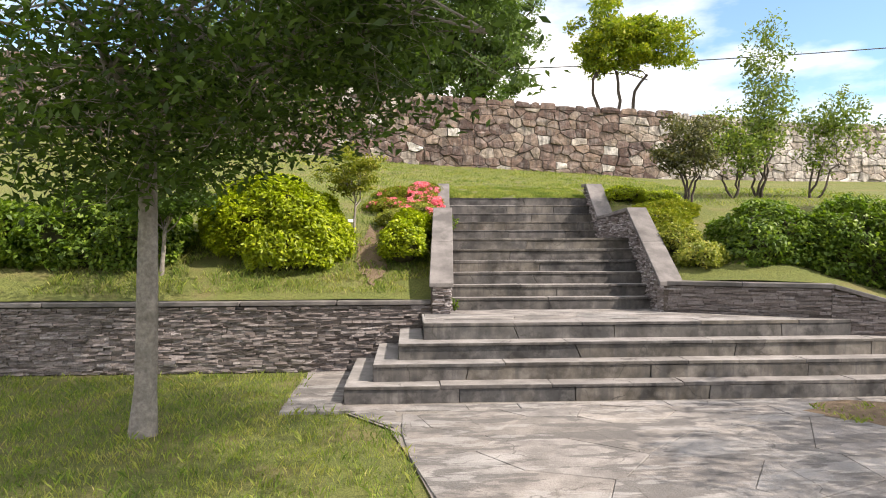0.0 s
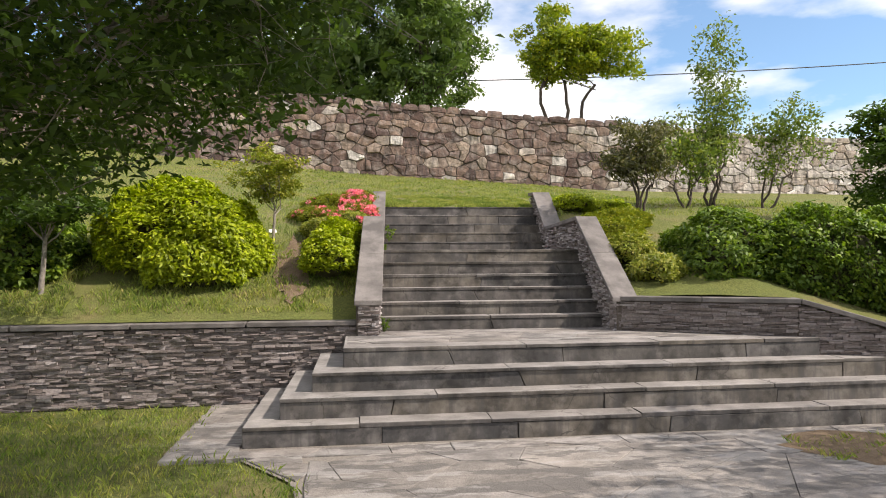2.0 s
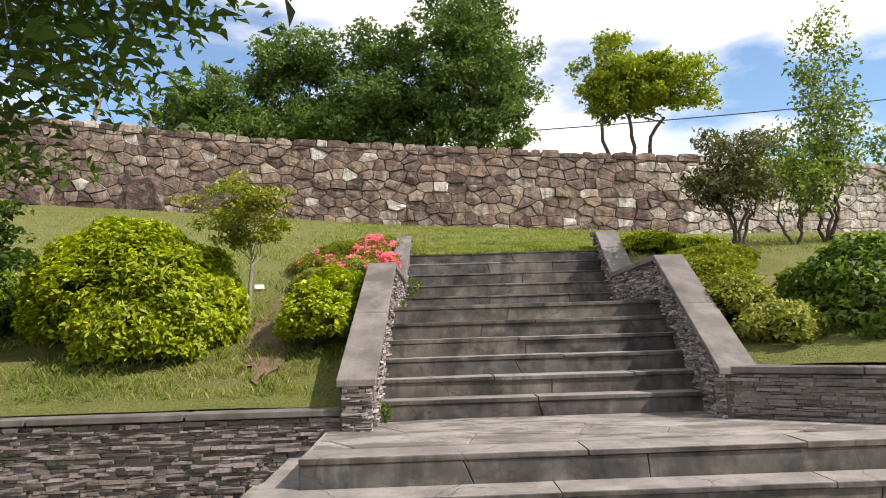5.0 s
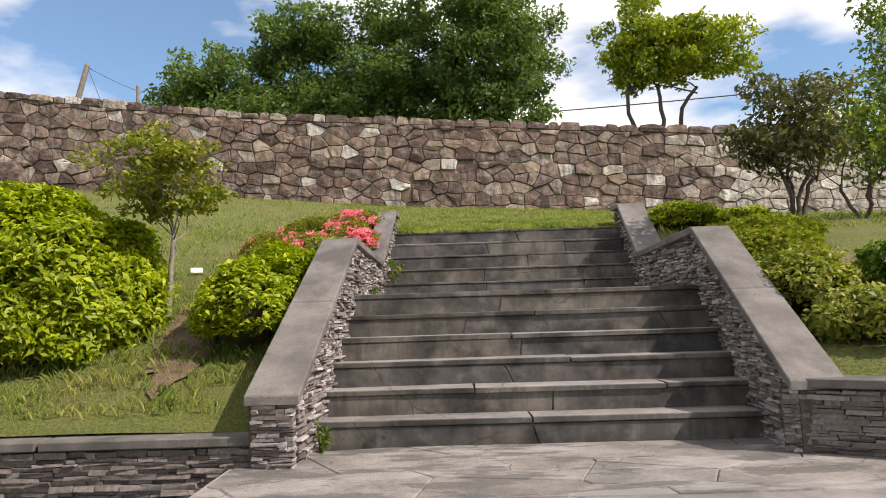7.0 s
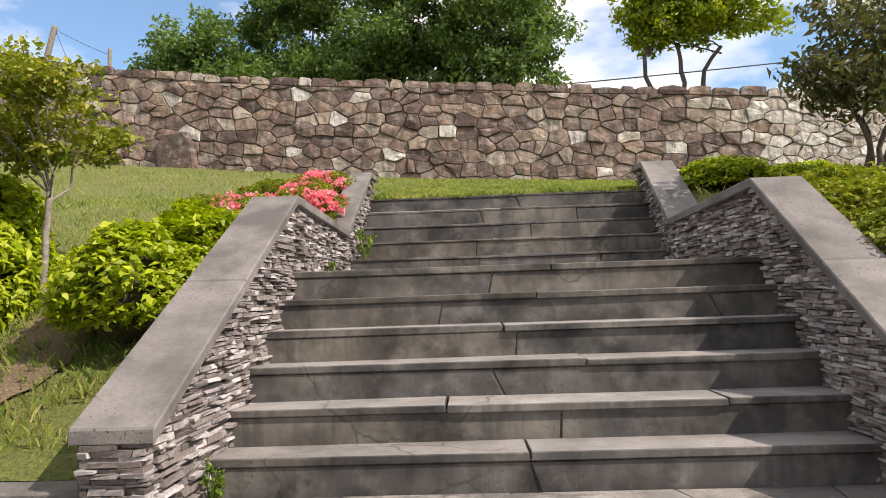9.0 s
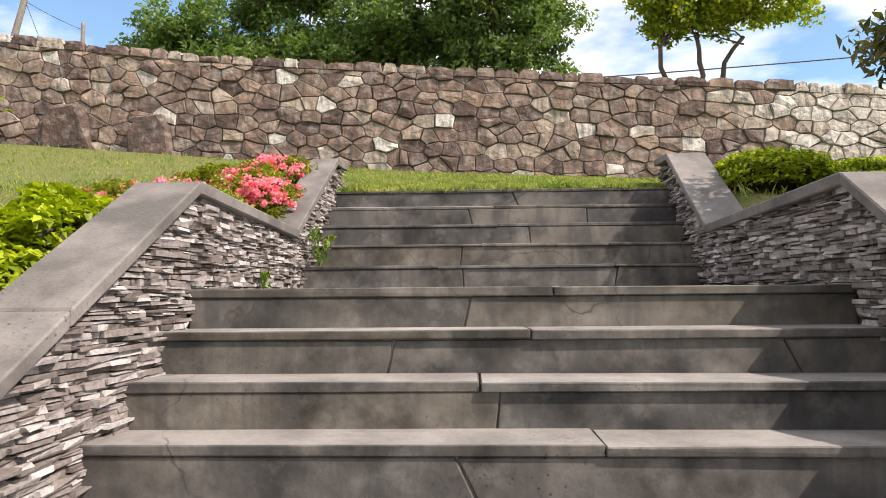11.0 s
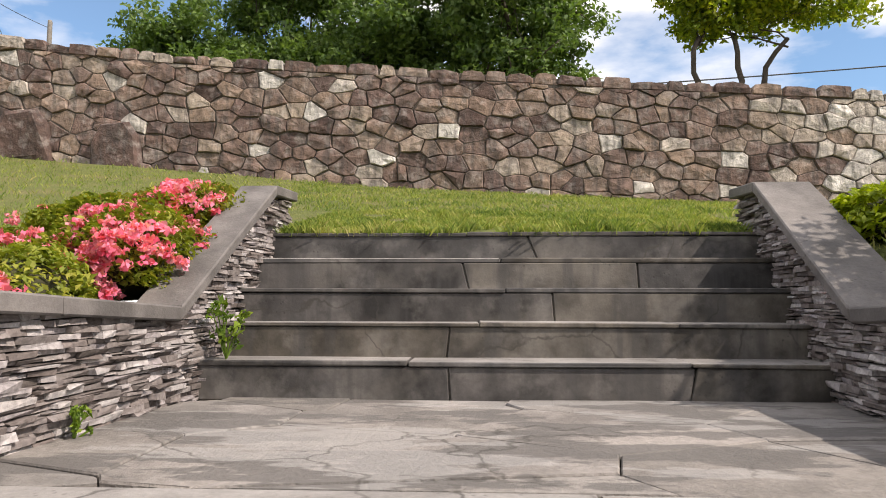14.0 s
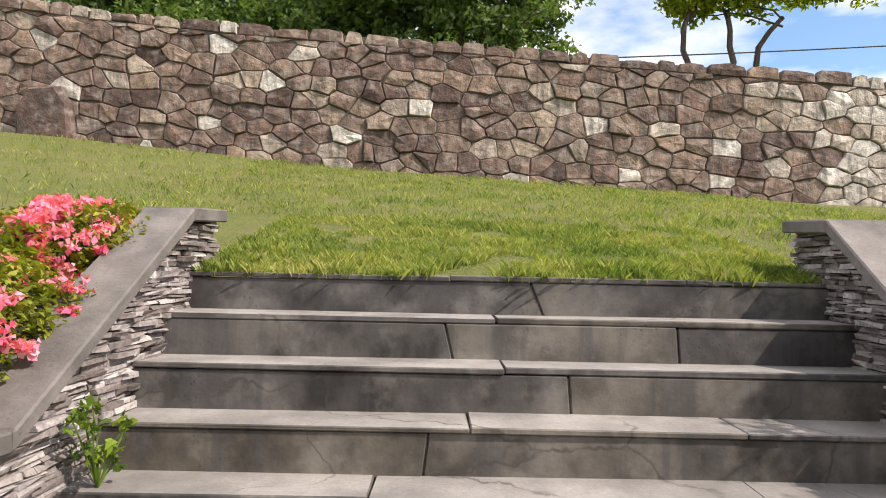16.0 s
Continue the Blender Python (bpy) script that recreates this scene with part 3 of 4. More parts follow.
v, f = [], []
for i in range(4):
    box_into(v, f, F1X[i] + 0.05, F1R[i], F1Y[i] + 0.05, 7.95, -0.1, F1Z[i] - 0.03)
low_stairs = structure("stairs_lower", mesh_of("stairs_core", v, f, M_MORTAR), "broad dark basalt steps up to a flagged landing")
v, f = [], []
for i in range(6):
    y = F2Y0 + i * F2T
    box_into(v, f, 0.4, 3.3, y + 0.024, 10.7 if i == 5 else 9.2, 0.5, F1Z[3] + (i + 1) * F2R - 0.03)
mid_stairs = structure("stairs_middle", mesh_of("stairs_core", v, f, M_MORTAR), "flight of six stained basalt steps between ledge-stone cheek walls")
v, f = [], []
Z2 = F1Z[3] + 6 * F2R
for i in range(5):
    y = F3Y0 + i * F3T
    box_into(v, f, 0.5, 3.45, y + 0.024, 11.62, 1.4, Z2 + (i + 1) * F3R - 0.03)
top_stairs = structure("stairs_upper", mesh_of("stairs_core", v, f, M_MORTAR), "upper flight of five basalt steps ending at the lawn")

# ---- walls of thin ledge stone ----


def ledge_pieces(u0, u1, low, high, seed, row=(0.010, 0.024), length=(0.04, 0.16)):
    """Thin stacked stones over a face: (u0, u1, v0, v1, proud)."""
    r = random.Random(seed)
    res = []
    v = min(low(u0), low(u1)) - 0.02
    top = max(high(u0 + (u1 - u0) * k / 40) for k in range(41))
    while v < top:
        h = r.uniform(*row)
        u = u0 - r.uniform(0, 0.1)
        while u < u1:
            w = r.uniform(*length)
            a, b = max(u, u0), min(u + w, u1)
            m = (a + b) / 2
            if b - a > 0.02 and v + h > low(m) and v + h * 0.6 < high(m):
                res.append((a, b, v, min(v + h, max(high(m), v + 0.012)), r.uniform(0.012, 0.036) if r.random() < 0.85 else r.uniform(0.03, 0.05)))
            u += w
        v += h
    return res


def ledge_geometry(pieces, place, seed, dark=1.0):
    r = random.Random(seed)
    meshes = []
    for a, b, c, d, e in pieces:
        g = 0.0015
        pts = []
        for w in (-0.03, e):
            for q in (c + g, d - g):
                for p in (a + g, b - g):
                    s = 0.005 if w > 0 else 0
                    pts.append(place(p + r.uniform(-s, s), q + r.uniform(-s, s) * 0.8, w + r.uniform(-s, s) * 1.6))
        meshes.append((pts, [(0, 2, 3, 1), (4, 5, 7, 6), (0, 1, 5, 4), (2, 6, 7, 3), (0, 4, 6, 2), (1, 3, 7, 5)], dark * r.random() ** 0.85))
    return meshes


def lay(pieces, parent, name="ledge_stones", near=None):
    """Pieces picked by near become parts of their own, the rest one mesh."""
    v, f, t = [], [], []
    for q, (pts, faces, tone) in enumerate(pieces):
        if near and near(pts[4]):
            part("ledge_stone", mesh_of("ledge_stone", pts, faces, M_LEDGE, [tone] * len(faces)), parent)
            continue
        k = len(v)
        v += pts
        f += [tuple(k + i for i in g) for g in faces]
        t += [tone] * len(faces)
    if v:
        tagged(part(name, mesh_of(name, v, f, M_LEDGE, t), parent), kind="stuff")


def prism(profile, thick):
    """Corners and faces of a strip through 3D points, as wide as the vectors given with them, and thick below."""
    v, f = [], []
    for p, w in profile:
        p, w = Vector(p), Vector(w)
        v += [p, p + w, p + w - Vector((0, 0, thick)), p - Vector((0, 0, thick))]
    n = len(profile)
    for i in range(n - 1):
        for k in range(4):
            j = (k + 1) % 4
            f.append((i * 4 + k, i * 4 + j, i * 4 + 4 + j, i * 4 + 4 + k))
    f += [(3, 2, 1, 0), tuple(4 * (n - 1) + k for k in range(4))]
    return v, f


def coping(parent, path, thick=0.055, longest=0.85):
    """Coping slabs end to end along path: (point, width vector)."""
    for (p, w), (q, x) in zip(path, path[1:]):
        p, q, w, x = Vector(p), Vector(q), Vector(w), Vector(x)
        n = max(1, round((q - p).length / longest))
        for i in range(n):
            a, b = i / n + 0.002, (i + 1) / n - 0.002
            v, f = prism([(p.lerp(q, a), w.lerp(x, a)), (p.lerp(q, b), w.lerp(x, b))], thick)
            bm = bmesh.new()
            vs = [bm.verts.new(c) for c in v]
            for g in f:
                bm.faces.new([vs[k] for k in g])
            bmesh.ops.recalc_face_normals(bm, faces=bm.faces[:])
            bmesh.ops.bevel(bm, geom=bm.edges[:], offset=0.006, segments=1, affect="EDGES")
            me = bpy.data.meshes.new("coping_slab")
            bm.to_mesh(me)
            bm.free()
            me.materials.append(M_CAP)
            part("coping_slab", me, parent)


def core_wall(name, label, path, low):
    """The solid bed of a wall; path: (x inner, x outer, y, z top)."""
    v, f = [], []
    for a, b, y, z in path:
        v += [(a, y, z), (b, y, z), (b, y, low), (a, y, low)]
    n = len(path)
    for i in range(n - 1):
        for k in range(4):
            j = (k + 1) % 4
            f.append((i * 4 + k, i * 4 + j, i * 4 + 4 + j, i * 4 + 4 + k))
    f += [(3, 2, 1, 0), tuple(4 * (n - 1) + k for k in range(4))]
    return structure(name, mesh_of(name, v, f, M_DARKGAP), label)


YS = [7.45, 8.2, 9.0, 9.7, 10.36, 10.85, 11.34, 11.68]
cheek_left = core_wall("wall_stair_left", "pale ledge-stone cheek wall with sloping basalt coping",
                       [(inner_left(y) - 0.03, inner_left(y) + 0.05 - coping_width(y), y, coping_z(y) - 0.055) for y in YS], 0.3)
cheek_right = core_wall("wall_stair_right", "shaded ledge-stone cheek wall with sloping basalt coping",
                        [(inner_right(y) + 0.03, inner_right(y) + 0.24, y, coping_z(y) - 0.055) for y in YS], 0.3)
KY = [7.42, 9.0, 10.36, 11.34, 11.70]
coping(cheek_left, [((inner_left(y) + 0.03, y, coping_z(y)), (-coping_width(y), 0, 0)) for y in KY])
coping(cheek_right, [((inner_right(y) - 0.03, y, coping_z(y)), (0.29, 0, 0)) for y in KY])


def stair_z(y):
    if y < F2Y0:
        return 0.66
    if y < 8.995:
        return F1Z[3] + int((y - F2Y0) / F2T) * F2R
    if y < F3Y0:
        return Z2 - 0.02
    return Z2 + min(4, int((y - F3Y0) / F3T)) * F3R


left_bits = ledge_geometry(ledge_pieces(7.46, 11.66, stair_z, lambda y: coping_z(y) - 0.05, 3), lambda u, v, w: (inner_left(u) - 0.03 + w, u, v), 4)
right_bits = ledge_geometry(ledge_pieces(7.46, 11.66, stair_z, lambda y: coping_z(y) - 0.05, 5), lambda u, v, w: (inner_right(u) + 0.03 - w, u, v), 6)
left_end = ledge_geometry(ledge_pieces(0.34, 0.56, lambda x: 0.66, lambda x: 1.0, 8), lambda u, v, w: (u, 7.45 - w, v), 9)

# the long low wall beside the lawn
low_wall = core_wall("wall_retaining_left", "low dry-laid ledge-stone retaining wall with thin coping",
                     [(0.33, -14.0, 7.53, 0.78), (0.33, -14.0, 7.72, 0.78)], -0.1)
coping(low_wall, [((x, 7.47, 0.84), (0, 0.26, 0)) for x in (-14, -9, -4.2, 0.33)], 0.05, 1.1)
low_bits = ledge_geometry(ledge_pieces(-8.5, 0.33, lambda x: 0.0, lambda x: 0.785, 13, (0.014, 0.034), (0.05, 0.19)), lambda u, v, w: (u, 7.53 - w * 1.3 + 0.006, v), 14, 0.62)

# the wall that runs forward beside the broad steps
RX = [3.1, 4.7, 5.5, 7.5]
rv = []
for x in RX:
    rv.append((Vector((x, right_wall(x) + 0.03, 0)), right_top(x)))
v, f = [], []
for p, z in rv:
    v += [(p.x, p.y, z - 0.05), (p.x + 0.08, p.y + 0.2, z - 0.05), (p.x + 0.08, p.y + 0.2, -0.1), (p.x, p.y, -0.1)]
for i in range(3):
    for k in range(4):
        j = (k + 1) % 4
        f.append((i * 4 + k, i * 4 + j, i * 4 + 4 + j, i * 4 + 4 + k))
f += [(3, 2, 1, 0), (12, 13, 14, 15)]
fore_wall = structure("wall_retaining_right", mesh_of("wall_retaining_right", v, f, M_DARKGAP), "dark ledge-stone retaining wall stepping down beside the broad steps")
coping(fore_wall, [((x, right_wall(x) - 0.03, right_top(x)), (0.1, 0.26, 0)) for x in RX], 0.05, 0.9)
fore_bits = []
for a, b in zip(RX, RX[1:]):
    pa, pb = Vector((a, right_wall(a) + 0.03, 0)), Vector((b, right_wall(b) + 0.03, 0))
    run = (pb - pa).length
    along = (pb - pa) / run
    outward = Vector((along.y, -along.x, 0))
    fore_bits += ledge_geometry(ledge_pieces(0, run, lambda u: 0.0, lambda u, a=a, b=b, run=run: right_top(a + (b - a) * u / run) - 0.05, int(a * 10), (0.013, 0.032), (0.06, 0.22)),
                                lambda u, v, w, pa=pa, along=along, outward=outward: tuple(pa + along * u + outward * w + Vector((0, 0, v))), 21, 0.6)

# ---- the high field-stone wall ----
v, f = [], []
for x in np.linspace(-16, 26, 43):
    v += [(x, 18.682, wall_base(x) - 0.4), (x, 18.682, wall_top(x) - 0.04), (x, 19.3, wall_top(x) - 0.04), (x, 19.3, wall_base(x) - 0.4)]
for i in range(42):
    for k in range(4):
        j = (k + 1) % 4
        f.append((i * 4 + k, i * 4 + j, i * 4 + 4 + j, i * 4 + 4 + k))
high_wall = structure("wall_high", mesh_of("wall_high", v, f, M_DARKGAP), "high wall of rough brown and pale field stones")


# ---- planting on the banks ----
bush("shrub", "large rounded lime-green shrub on the lawn bank", "shrub",
     [((-1.75, 8.85, 1.72), (0.95, 0.72, 0.72)), ((-1.3, 8.75, 1.52), (0.55, 0.55, 0.52)), ((-2.3, 9.1, 1.8), (0.55, 0.6, 0.6)),
      ((-1.5, 8.45, 1.42), (0.55, 0.4, 0.4)), ((-1.2, 9.05, 1.62), (0.40, 0.4, 0.38))], M_LEAF_LIME, 420, 0.068, "shrubs on the banks", width=0.42)
bush("shrub", "dark green spreading shrub in tree shade", "shrub",
     [((-4.1, 8.9, 1.55), (1.25, 0.85, 0.75)), ((-5.9, 8.9, 1.5), (1.1, 0.8, 0.75)), ((-7.6, 9.0, 1.6), (1.1, 0.8, 0.8))], M_LEAF_MID, 200, 0.08, "shrubs on the banks")
bush("shrub", "yellow-green low shrub beside the stair coping", "shrub",
     [((-0.02, 8.55, 1.5), (0.34, 0.42, 0.33)), ((0.1, 9.1, 1.75), (0.26, 0.4, 0.26))], M_LEAF_LIME, 420, 0.05, "shrubs on the banks", clump=0.06)
azalea_mounds = [((0.18, 10.05, 2.02), (0.32, 0.42, 0.17)), ((0.32, 10.75, 2.15), (0.36, 0.48, 0.22)), ((0.32, 11.45, 2.38), (0.36, 0.50, 0.22)), ((-0.1, 9.6, 1.88), (0.30, 0.40, 0.18)),
                 ((-0.25, 10.6, 2.13), (0.40, 0.55, 0.14)), ((-0.15, 11.5, 2.38), (0.42, 0.55, 0.15))]
azalea = bush("azalea", "yellow-green azalea with coral pink blossom", "shrub", azalea_mounds, M_LEAF_YELLOW, 620, 0.032, "azaleas by the stairs", clump=0.05)
off = np.array(azalea.location)
heads = np.concatenate([mound_points(np.array(c) - off, np.array(h) * 1.02, n, -0.1, 5) for (c, h), n in zip(azalea_mounds, (190, 340, 330, 26, 70, 40))])
heads = heads[[noise.noise(Vector(h) * 4.2) > -0.24 + (0.24 if h[0] + off[0] < -0.02 else 0.0) for h in heads]]
part("blossom", leaves("blossom", heads, (0.034, 0.034, 0.022), 20, 0.027, M_PETAL, 0.3, width=0.75), azalea, "coral pink blossom")
bush("azalea", "low spreading yellow-green azalea behind the coping", "shrub", [((3.86, 11.1, 2.36), (0.38, 0.46, 0.17)), ((4.35, 10.85, 2.26), (0.40, 0.42, 0.15))], M_LEAF_LIME, 560, 0.04, "azaleas by the stairs", clump=0.05)
bush("juniper", "low yellow-green spreading shrub over the coping", "shrub",
     [((3.72, 8.55, 1.55), (0.32, 0.5, 0.24)), ((3.8, 9.2, 1.8), (0.36, 0.45, 0.22)), ((3.85, 7.95, 1.32), (0.3, 0.36, 0.2)), ((4.1, 9.8, 2.02), (0.5, 0.4, 0.16))],
     M_LEAF_YELLOW, 460, 0.045, "shrubs on the banks", clump=0.07)
bush("hedge", "broad dark green loosely clipped hedge", "hedge",
     [((4.8, 8.15, 1.44), (0.72, 0.9, 0.60)), ((5.75, 7.75, 1.32), (0.85, 1.05, 0.74)), ((6.85, 7.35, 1.24), (0.9, 1.15, 0.84)), ((7.95, 7.1, 1.15), (0.95, 1.2, 0.92)), ((9.1, 7.0, 1.1), (0.95, 1.2, 0.95))],
     M_LEAF_MID, 260, 0.065, "shrubs on the banks", low=-0.8)

# ---- trees ----
tree("shade_tree", "spreading shade tree with pale trunk and dense dark foliage", (-2.05, 4.95, 0.0), (-2.02, 5.0, 2.5), 0.09,
     ((-2.4, 5.1, 3.4), (2.6, 2.5, 1.4)), 76, M_LEAF_DARK, M_BARK, per=31, size=0.085, clump=(0.42, 0.42, 0.15), twigs=6, seed=5, width=0.42,
     ends=[(-3.6, 4.4, 4.4), (-1.0, 5.0, 4.5), (-2.6, 5.6, 4.7), (0.6, 3.9, 2.9), (-4.2, 5.2, 3.1), (-0.9, 4.0, 3.6), (-2.2, 3.6, 3.3),
           (0.4, 3.5, 2.85), (-0.5, 5.2, 2.45), (-0.9, 4.4, 2.4), (-2.6, 4.1, 2.2), (-3.6, 4.8, 2.2), (-0.6, 5.8, 2.7), (-1.6, 6.0, 2.5), (0.5, 4.3, 3.3), (-4.4, 4.2, 2.4),
           (-2.3, 4.5, 2.0), (-1.6, 4.5, 2.05), (-3.0, 5.3, 2.0), (-3.4, 4.3, 2.05), (-1.2, 5.2, 2.1), (-2.0, 4.2, 2.1), (-2.8, 4.5, 1.95), (-1.8, 4.6, 1.95), (-2.4, 5.3, 1.95),
           (0.3, 4.2, 2.4), (-0.2, 4.4, 2.3), (0.7, 3.9, 2.6), (-0.6, 4.7, 2.25), (0.2, 4.6, 2.5), (-2.1, 4.4, 1.8), (-2.5, 4.6, 1.75), (-1.5, 4.9, 1.9), (0.1, 3.8, 2.5), (0.0, 3.9, 3.2)],
     lobe=((1.7, 2.8, 5.1), (2.4, 2.2, 0.6), 100), hollow=((-3.5, 5.0, 3.7), (1.35, 3.2, 1.1)))
tree("shade_tree", "shade tree standing beside the flagged court", (7.6, 2.3, 0.0), (7.6, 2.3, 2.0), 0.11,
     ((7.3, 2.5, 3.9), (1.9, 1.7, 1.1)), 20, M_LEAF_DARK, M_BARK, per=38, size=0.09, clump=(0.4, 0.4, 0.14), twigs=4, seed=8, width=0.42)
tree("young_tree", "slender young tree with airy olive foliage on the lawn", (-0.72, 8.86, 1.45), (-0.68, 8.87, 2.12), 0.022,
     ((-0.78, 8.86, 2.56), (0.62, 0.5, 0.35)), 20, M_LEAF_YELLOW, M_BARK, per=18, size=0.05, clump=(0.11, 0.11, 0.05), twigs=5, seed=3, sides=7)
tree("young_tree", "thin pale-stemmed young tree in the shade", (-3.1, 8.2, 1.12), (-3.05, 8.2, 1.75), 0.03,
     ((-3.1, 8.2, 2.25), (0.7, 0.6, 0.45)), 14, M_LEAF_DARK, M_BARK, per=30, size=0.07, clump=(0.18, 0.18, 0.08), twigs=4, seed=4, sides=7)
tree("young_tree", "multi-stemmed young tree with purplish green leaves", (4.57, 10.1, 2.03), (4.62, 10.1, 2.62), 0.022,
     ((4.62, 10.1, 3.15), (0.58, 0.5, 0.52)), 24, M_LEAF_PURPLE, M_DARKBARK, per=13, size=0.085, clump=(0.16, 0.16, 0.13), twigs=5, seed=6, stems=4, lean=0.16, sides=6, flat=0.2, width=0.35)
tree("young_tree", "upright feathery young tree with grey-green leaves", (6.55, 11.6, 2.3), (6.65, 11.6, 3.2), 0.025,
     ((6.7, 11.6, 4.3), (0.55, 0.5, 1.55)), 44, M_LEAF_OLIVE, M_DARKBARK, per=7, size=0.075, clump=(0.14, 0.14, 0.18), twigs=5, seed=12, stems=4, lean=0.2, sides=6, flat=0.2)
tree("young_tree", "bushy young tree with yellowing leaves", (6.0, 11.4, 2.3), (6.0, 11.4, 2.8), 0.022,
     ((6.0, 11.4, 3.35), (0.85, 0.6, 0.7)), 28, M_LEAF_OLIVE, M_DARKBARK, per=8, size=0.08, clump=(0.17, 0.17, 0.15), twigs=5, seed=14, stems=3, lean=0.22, sides=6, flat=0.2)
tree("young_tree", "slender leaning young tree with sparse leaves", (7.55, 11.6, 2.25), (7.85, 11.6, 3.0), 0.022,
     ((8.0, 11.6, 3.6), (0.85, 0.55, 0.85)), 30, M_LEAF_OLIVE, M_DARKBARK, per=7, size=0.075, clump=(0.14, 0.14, 0.14), twigs=5, seed=16, stems=3, lean=0.25, sides=6, flat=0.2)
tree("conifer", "dark drooping evergreen beside the hedge", (8.6, 9.2, 1.6), (8.6, 9.2, 2.6), 0.06,
     ((8.55, 9.2, 2.75), (1.15, 1.0, 1.15)), 30, M_LEAF_DARK, M_DARKBARK, per=40, size=0.09, clump=(0.28, 0.28, 0.10), twigs=5, seed=18, flat=0.6)
tree("golden_tree", "open three-stemmed tree with golden green leaves above the wall", (6.5, 20.5, 5.2), (6.5, 20.5, 6.9), 0.06,
     ((6.15, 20.5, 8.2), (0.98, 0.9, 1.3)), 30, M_LEAF_GOLD, M_DARKBARK, per=22, size=0.13, clump=(0.26, 0.26, 0.18), twigs=5, seed=21, stems=3, sides=7, flat=0.3,
     lobe=((8.1, 20.5, 7.75), (1.35, 1.0, 1.05), 32), given=(((6.3, 20.5, 5.1), (6.05, 20.5, 7.0)), ((6.62, 20.5, 5.1), (6.7, 20.5, 7.05)), ((6.85, 20.55, 5.1), (7.7, 20.5, 6.95))))
for q, (x, y, top, wide) in enumerate(((-6.6, 26.5, 11.1, 2.5), (-3.7, 27.5, 12.9, 2.8), (-0.8, 26.8, 13.0, 2.7), (2.7, 26.0, 14.2, 2.6), (-9.5, 34.0, 10.2, 2.6), (-13.5, 30.0, 9.0, 2.4))):
    tree("woodland_tree", "large dense broadleaf tree behind the wall", (x, y, 5.2), (x, y, 7.0), 0.2,
         ((x, y, (top + 6.0) / 2), (wide, wide * 0.8, (top - 6.0) / 2)), 48, M_LEAF_WOOD, M_DARKBARK, per=60, size=0.17, clump=(0.5, 0.45, 0.30), twigs=5, seed=30 + q,
         group="trees behind the wall", flat=0.35, sides=7)

# ---- poles and cable ----


def pole(label, foot, tip, r0, name="pole"):
    ob = tagged(new(name), label, "pole")
    ob.location = foot
    d = Vector(tip) - Vector(foot)
    sv, sf = tube([d * k for k in (0, 0.3, 0.65, 0.97, 1.0)], [r0, r0 * 0.95, r0 * 0.88, r0 * 0.82, r0 * 0.7], 10, 0.04)
    part("shaft", mesh_of("shaft", sv, sf, M_POLE, smooth=True), ob)
    return ob


def strand(a, b, sag, r, n=24):
    pts = [Vector(a).lerp(Vector(b), i / n) - Vector((0, 0, sag * 4 * (i / n) * (1 - i / n))) for i in range(n + 1)]
    return tube(pts, [r] * (n + 1), 5)


leaning = pole("leaning weathered timber pole behind the wall", (-7.85, 19.6, 6.0), (-7.40, 19.6, 7.78), 0.075)
for tip in ((-6.15, 19.6, 7.05), (-6.9, 19.9, 6.2)):
    a = Vector((-7.40, 19.6, 7.70)) - leaning.location
    sv, sf = strand(a, Vector(tip) - leaning.location, 0.03, 0.006, 8)
    part("stay_wire", mesh_of("stay_wire", sv, sf, M_CABLE), leaning, "thin dark stay wire")
pole("short weathered timber post behind the wall", (-6.15, 19.6, 5.9), (-6.15, 19.6, 7.2), 0.05, "post")
sv, sf = strand((-4, 40, 11.9), (62, 40, 17.4), 0.9, 0.035, 40)
tagged(new("overhead_cable", mesh_of("cable", sv, sf, M_CABLE)), "thin dark overhead cable against the sky", "cable")

for x, top in ((-4.0, 12.1), (62.0, 17.6)):
    pole("distant timber utility pole carrying the cable", (x, 40.03, 5.2), (x, 40.03, top), 0.14, "utility_pole")

# a white board lying by the young tree
board = tagged(new("board", slab_mesh("board", -0.05, 0.05, -0.01, 0.01, 0.0, 0.055, M_WHITE, 0.004)), "small white board leaning on the lawn", "board")
board.location = (-0.80, 9.62, Z(-0.8, 9.62) + 0.012)
board.rotation_euler = (radians(-35), 0, radians(20))

# weeds in the joints
for x, y, z, s in ((0.80, 10.62, 1.76, 0.75), (0.70, 9.75, 1.60, 0.32), (0.62, 7.80, 0.685, 0.5)):
    weed = tagged(new("weed"), "leafy green weed growing from the wall's foot", "weed", "weeds in the joints")
    weed.location = (x, y, z)
    r = random.Random(int(y * 100))
    tips = [Vector((r.uniform(-0.05, 0.10) * s, r.uniform(-0.11, 0.09) * s, r.uniform(0.05, 0.30) * s)) for k in range(14)]
    wv, wf = [], []
    for tip in tips:
        q = tube(bent((0, 0, -0.01), tip, 3, 0.1, r), [0.003] * 4, 4)
        k = len(wv)
        wv += q[0]
        wf += [tuple(k + i for i in g) for g in q[1]]
    part("stem", mesh_of("stem", wv, wf, M_LEAF_MID, [0.5] * len(wf)), weed)
    part("foliage", leaves("foliage", np.array([tuple(t) for t in tips]), (0.04 * s,) * 3, 9, 0.035 * s + 0.008, M_LEAF_MID, 0.4), weed)

